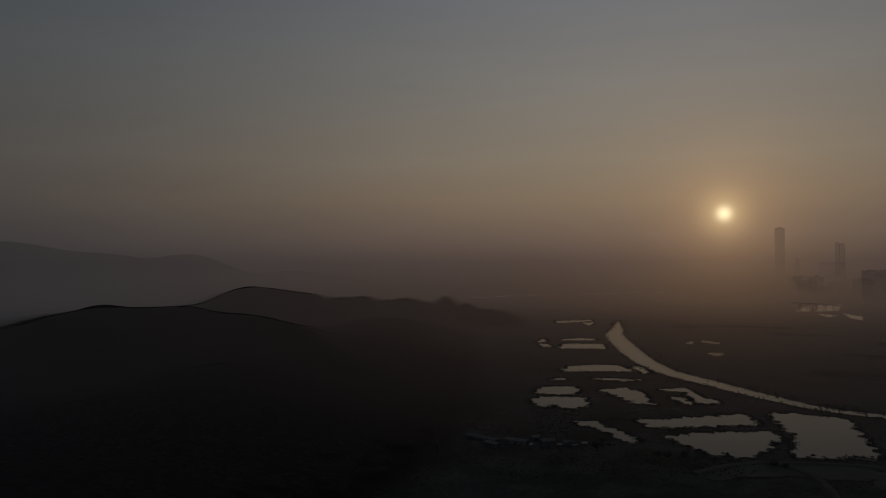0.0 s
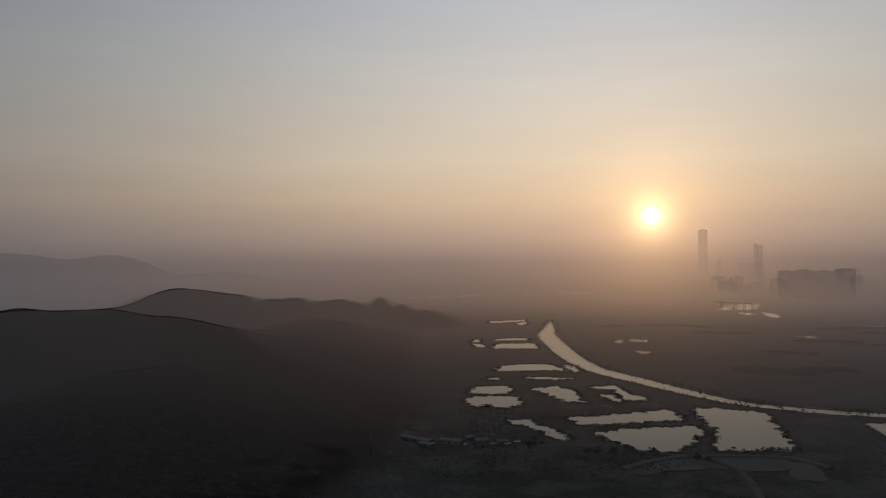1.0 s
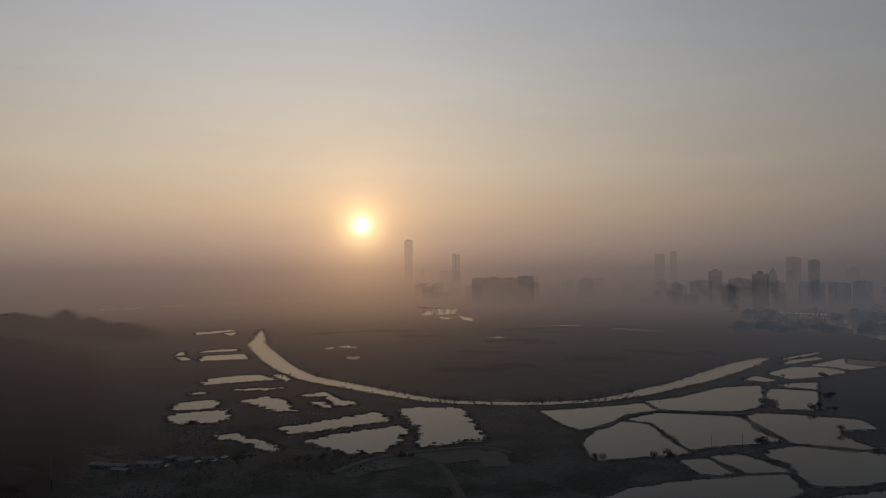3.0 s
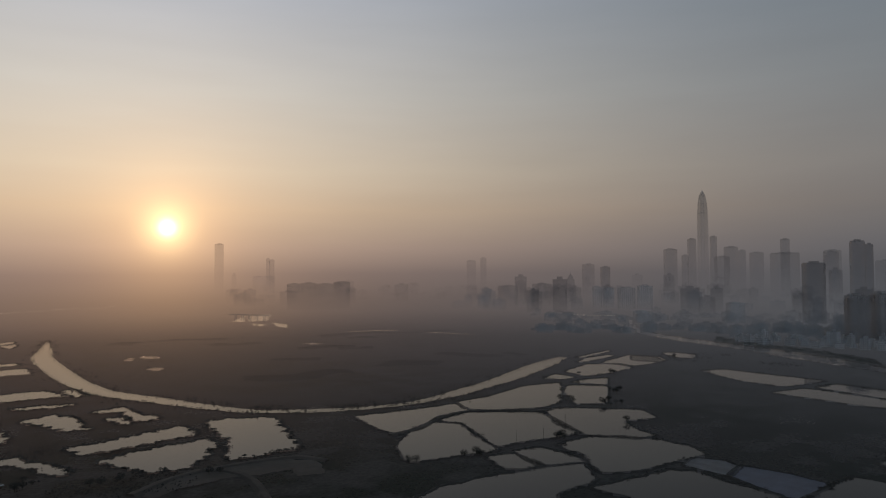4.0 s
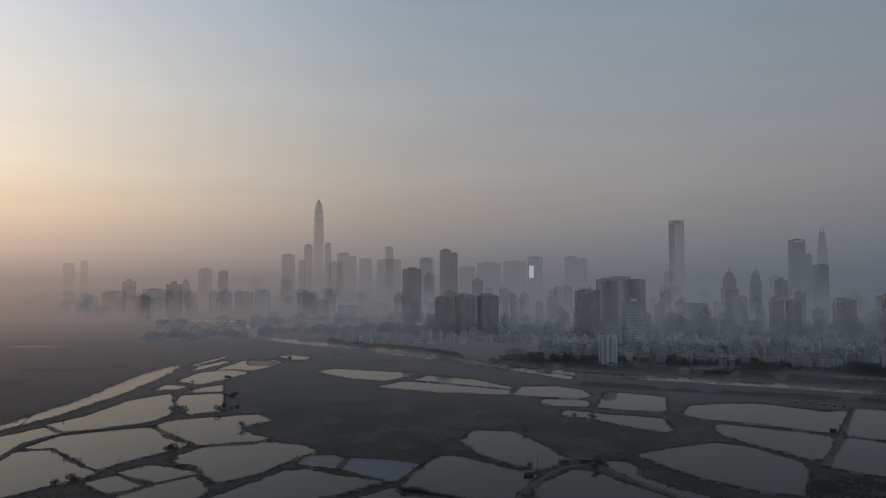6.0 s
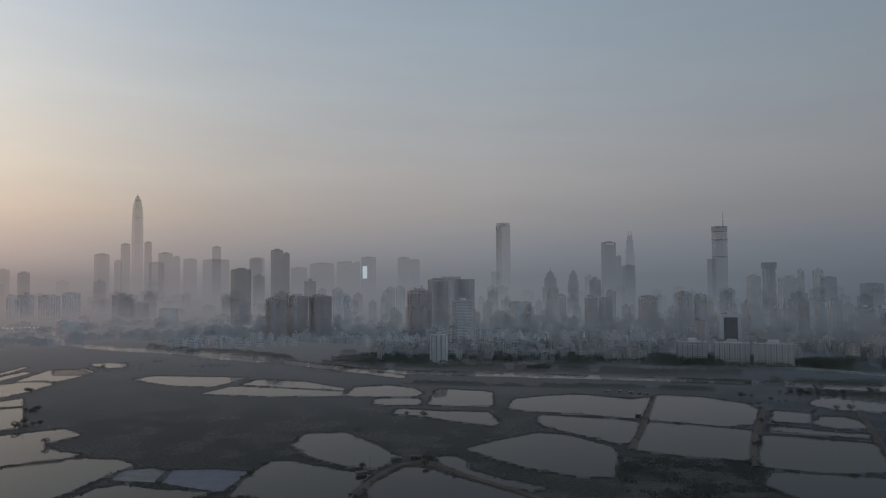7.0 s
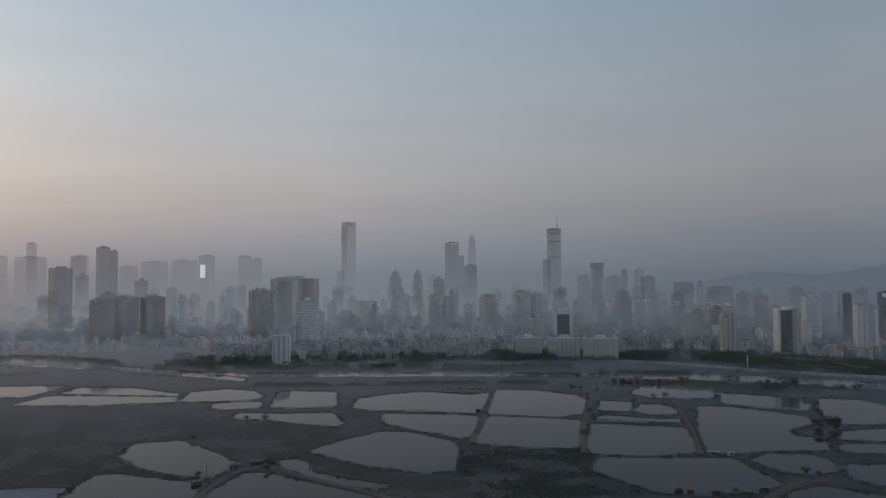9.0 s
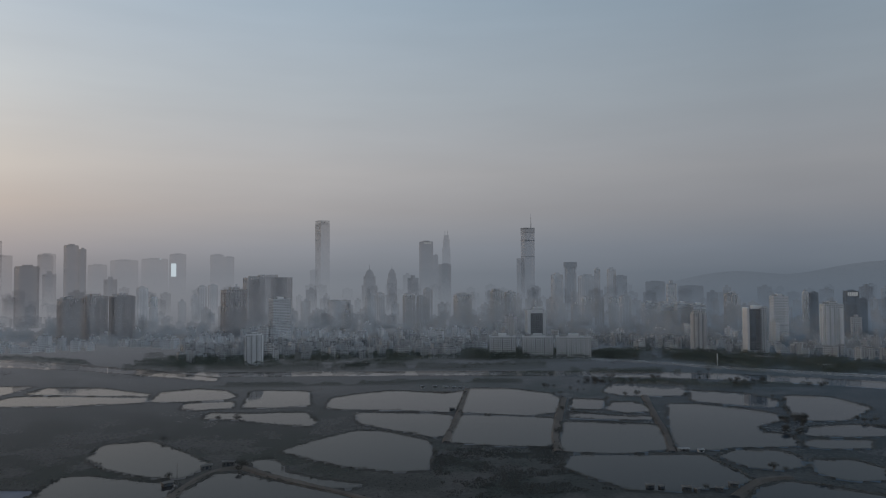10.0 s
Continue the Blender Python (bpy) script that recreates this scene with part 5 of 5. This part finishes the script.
band("clearing", [(158, 425, 8), (190, 440, 22), (232, 440, 30), (262, 425, 26), (252, 400, 16)], 0.12, PATHWAY, "bare trodden earth clearing beside the ponds", "clearing", 4.0)
band("embankment_road", [(1020, -380, 7), (1007, -425, 7), (960, -482, 7), (903, -537, 7), (855, -585, 7), (780, -680, 7), (700, -800, 7)], 2.0, CONCRETE, "pale embankment road along the river", "road", 0, 0.1, 4.0)


def flyover(points):
    """A curving road deck on round piers."""
    deck = band("flyover", [(x, y, 9) for x, y in points], 6.2, CONCRETE, "curving concrete flyover among low buildings", "flyover")
    line = spline(points, 6)
    for x, y in line[1::4]:
        bm = bmesh.new()
        prism(bm, [(x + px, y + py) for px, py in ngon(8, 1.1)], 0, 6.1)
        part("pier", bm, CONCRETE, deck)
    for sign in (-1, 1):
        bm = bmesh.new()
        for i in range(len(line) - 1):
            (ax, ay), (bx, by) = line[i], line[i + 1]
            n = Vector((by - ay, ax - bx)).normalized() * 4.4 * sign
            quad = [bm.verts.new(q) for q in ((ax + n.x, ay + n.y, 5.4), (bx + n.x, by + n.y, 5.4), (bx + n.x, by + n.y, 7.2), (ax + n.x, ay + n.y, 7.2))]
            bm.faces.new(quad)
        bmesh.ops.solidify(bm, geom=bm.faces[:], thickness=0.4)
        part("side_wall", bm, CONCRETE, deck)


flyover([(1010, -640), (960, -652), (915, -672), (880, -680), (850, -672), (835, -700)])

# far creeks and long sheds behind the marsh
band("creek", [(705, 1147, 3), (722, 1140, 6), (742, 1134, 3)], 0.2, FAR_WATER, "narrow far creek shining in the marsh", "creek", 1.0)
band("creek", [(930, 1318, 3), (955, 1302, 7), (985, 1294, 9), (1010, 1285, 7), (1025, 1256, 3)], 0.2, FAR_WATER, "narrow far creek shining in the marsh", "creek", 2.0)
band("creek", [(1038, 1196, 3), (1050, 1150, 7), (1060, 1110, 6), (1072, 1060, 3)], 0.2, FAR_WATER, "narrow far creek shining in the marsh", "creek", 2.0)


def street_lamp(x, y):
    b = building("street_lamp", "small lit street lamp on a far road", "street lamp", "street lamps on the far road", x, y, 0)
    part("post", blocks((-0.15, 0.15, -0.15, 0.15, 0, 9)), CONCRETE, b)
    arm = part("arm", blocks((-0.1, 1.6, -0.1, 0.1, 8.8, 9)), CONCRETE, b)
    part("lamp_head", blocks((0.8, 2.4, -0.8, 0.8, 9, 9.9)), LAMP, arm, "glowing lamp head")
    return b


first_lamp = street_lamp(1663, 1245)
for k in range(1, 14):
    copy_thing(first_lamp, pose(1663 + k * 2.2, 1245 - k * 9.8, 0))


SHED_WALL = plain("weathered_board", (0.06, 0.058, 0.055), (0.13, 0.125, 0.12), 0.4)


def shed(x, y, w, d, h, turn, roof, label, board=None):
    b = building("shed", label, "shed", "pond-side sheds", x, y, turn)
    part("wall", blocks((-w / 2, w / 2, -d / 2, d / 2, -0.4, h)), board or SHED_WALL, b)
    bm = bmesh.new()
    e, rise = 0.5, d * 0.14
    pts = [(-w / 2 - e, -d / 2 - e, h), (w / 2 + e, -d / 2 - e, h), (w / 2 + e, d / 2 + e, h), (-w / 2 - e, d / 2 + e, h), (-w / 2 - e, 0, h + rise), (w / 2 + e, 0, h + rise)]
    v = [bm.verts.new(p) for p in pts]
    for f in ((0, 1, 5, 4), (2, 3, 4, 5), (3, 0, 4), (1, 2, 5), (3, 2, 1, 0)):
        bm.faces.new([v[i] for i in f])
    top = part("roof", bm, roof, b, "pale sheet-metal gable roof")
    part("ridge_cap", blocks((-w / 2 - e, w / 2 + e, -0.18, 0.18, h + rise - 0.03, h + rise + 0.07)), roof, top)
    door = part("door", blocks((-0.9, 0.9, -d / 2 - 0.08, -d / 2, 0, min(2.1, h - 0.3))), DARK_GLASS, b)
    part("handle", blocks((0.6, 0.72, -d / 2 - 0.14, -d / 2 - 0.08, 0.9, 1.05)), CONCRETE, door)
    for sx in (-1, 1):
        part("window", blocks((sx * w * 0.32 - 0.5, sx * w * 0.32 + 0.5, -d / 2 - 0.06, -d / 2, 0.9, min(1.8, h - 0.4))), DARK_GLASS, b)
    return b


TIN = plain("tin_roof", (0.09, 0.08, 0.07), (0.19, 0.17, 0.15), 0.5, 0.6)
for x, y, w, d, h, turn in ((404, -202, 4.5, 3, 2.2, -100), (401, -208, 3, 2.5, 2, -85), (395, -221, 5, 3.5, 2.6, -110), (392, -226, 3, 2.5, 2, -70), (391, -240, 4, 3, 2.1, -120), (503, 68, 7, 4, 2.6, -70),
                            (509, 54, 8, 4, 2.6, -95), (397, -253, 5, 4, 2.4, -110),  (667, -133, 5, 3, 2.3, -100), (467, 86, 6, 4, 2.4, -60),
                            (1016, -66, 34, 8, 4, -92)):
    shed(x, y, w, d, h, turn, TIN, "small shed with a pale tin roof by the water")
for x, y, w, d, h, turn in ((483, -268, 8, 3, 1.8, -100), (478, -279, 4, 3, 1.8, -95), (807, -127, 5, 3, 2.0, -100), (808, -141, 4, 3, 1.8, -97), (798, -152, 6, 3, 2.0, -100), (796, -161, 4, 3, 1.8, -104), (791, -168, 6, 3, 2.0, -100)):
    shed(x, y, w, d, h, turn, CONCRETE, "small white hut standing on a pond bank", CONCRETE)
# farm buildings at the foot of the hill
for x, y, w, d, h, turn in ((28, 520, 26, 6, 2.8, -40), (52, 512, 16, 6, 2.8, -30), (34, 505, 11, 5, 2.6, -42), (88, 506, 8, 5, 2.6, 10), (66, 520, 7, 5, 2.8, 40)):
    shed(x, y, w, d, h, turn, TIN, "long low shed in the hamlet below the hill")
shed(72, 500, 9, 7, 5.2, 12, TIN, "small two-storey house in the hamlet below the hill")


def bridge():
    b = building("river_bridge", "low beam bridge over still water at sunset", "bridge", "", 955, 1830, -70)
    part("deck", blocks((-70, 70, -5, 5, 14, 16)), CONCRETE, b)
    for k in (-48, -22, 4, 30, 56):
        part("pier", blocks((k - 2, k + 2, -4, 4, -1, 14)), CONCRETE, b)
    for sy in (-1, 1):
        part("railing", blocks((-70, 70, sy * 5 - 0.15, sy * 5 + 0.15, 16, 17.1)), CONCRETE, b)


bridge()


def pole(x, y, h):
    b = building("river_gauge_mast", "tall white mast standing at the river wall", "mast", "", x, y, 0)
    bm = bmesh.new()
    prism(bm, ngon(8, 0.9), 0, h, 0.7)
    part("post", bm, WHITE, b)
    part("lamp_head", blocks((-1.6, 1.6, -0.5, 0.5, h, h + 0.8)), CONCRETE, b)


pole(899, -552, 17)


def lit_screen(bearing, dist, w, z0, z1):
    """A glowing advertising screen high on a tower."""
    x, y = at(bearing, dist)
    b = building("lit_screen", "bright white lit screen on a distant tower", "screen", "", x, y, -bearing)
    part("panel", blocks((-w / 2, w / 2, -0.5, 0.5, z0, z1)), LIT, b)
    part("frame", blocks((-w / 2 - 1, w / 2 + 1, 0.6, 2.2, z0 - 1, z1 + 1)), CONCRETE, b)


lit_screen(79.87, 4060, 26, 120, 190)


def beacon(bearing, dist, z, r):
    """A white warning light on a tower's roof."""
    x, y = at(bearing, dist)
    b = building("warning_light", "small white warning light on a tower roof", "light", "roof lights", x, y, -bearing)
    part("lamp_head", blocks((-r, r, -r / 3, r / 3, z - r, z + r)), LIT, b)
    part("bracket", blocks((-0.8, 0.8, r / 3, r / 3 + 3, z - 14, z + r)), CONCRETE, b)


beacon(78.94, 4040, 213, 3.0)
beacon(72.6, 2370, 150, 1.1)


def utility_pole(x, y, h):
    b = building("utility_pole", "thin dark utility pole on a pond bank", "pole", "poles on the banks", x, y, 20)
    bm = bmesh.new()
    prism(bm, ngon(6, 0.16), -0.4, h, 0.7)
    part("post", bm, BARK, b)
    part("crossarm", blocks((-0.8, 0.8, -0.07, 0.07, h - 0.7, h - 0.55)), BARK, b)


for x, y in [(497, 382), (439, 359), (417, 368), (593, 404), (820, -13), (488, 84)]:
    utility_pole(x, y, 8.0)


def parked_car(x, y, turn, paint):
    b = building("parked_car", "small pale parked car beside the hamlet sheds", "car", "parked cars in the hamlet", x, y, turn)
    part("body", blocks((-2.1, 2.1, -0.85, 0.85, 0.35, 0.95, 0.97)), paint, b)
    part("cabin", blocks((-1.2, 1.1, -0.78, 0.78, 0.95, 1.5, 0.8)), DARK_GLASS, b, "dark glazed cabin")
    for sx in (-1.3, 1.3):
        for sy in (-0.8, 0.8):
            bm = bmesh.new()
            prism(bm, ngon(10, 0.32), -0.1, 0.1)
            bmesh.ops.rotate(bm, verts=bm.verts[:], cent=(0, 0, 0), matrix=Matrix.Rotation(math.pi / 2, 3, "X"))
            bmesh.ops.translate(bm, verts=bm.verts[:], vec=(sx, sy, 0.32))
            wheel = part("wheel", bm, DARK_GLASS, b)
            part("hub", blocks((sx - 0.14, sx + 0.14, sy - 0.12, sy + 0.12, 0.18, 0.46)), CONCRETE, wheel)


for x, y, turn in ((54, 513, 20), (62, 507, 60), (82, 506, 10), (88, 512, 75), (92, 505, 30), (100, 510, 5), (78, 520, 40)):
    parked_car(x, y, turn, WHITE)
b = building("hillside_mast", "thin dark mast below the wooded hill", "mast", "", -5, 492, 15)
bm = bmesh.new()
prism(bm, ngon(8, 0.42), -1, 19, 0.6)
part("post", bm, SHED_WALL, b)
for k in range(3):
    part("crossbar", blocks((-0.9, 0.9, -0.1, 0.1, 13 + k * 2.4, 13.2 + k * 2.4)), SHED_WALL, b)
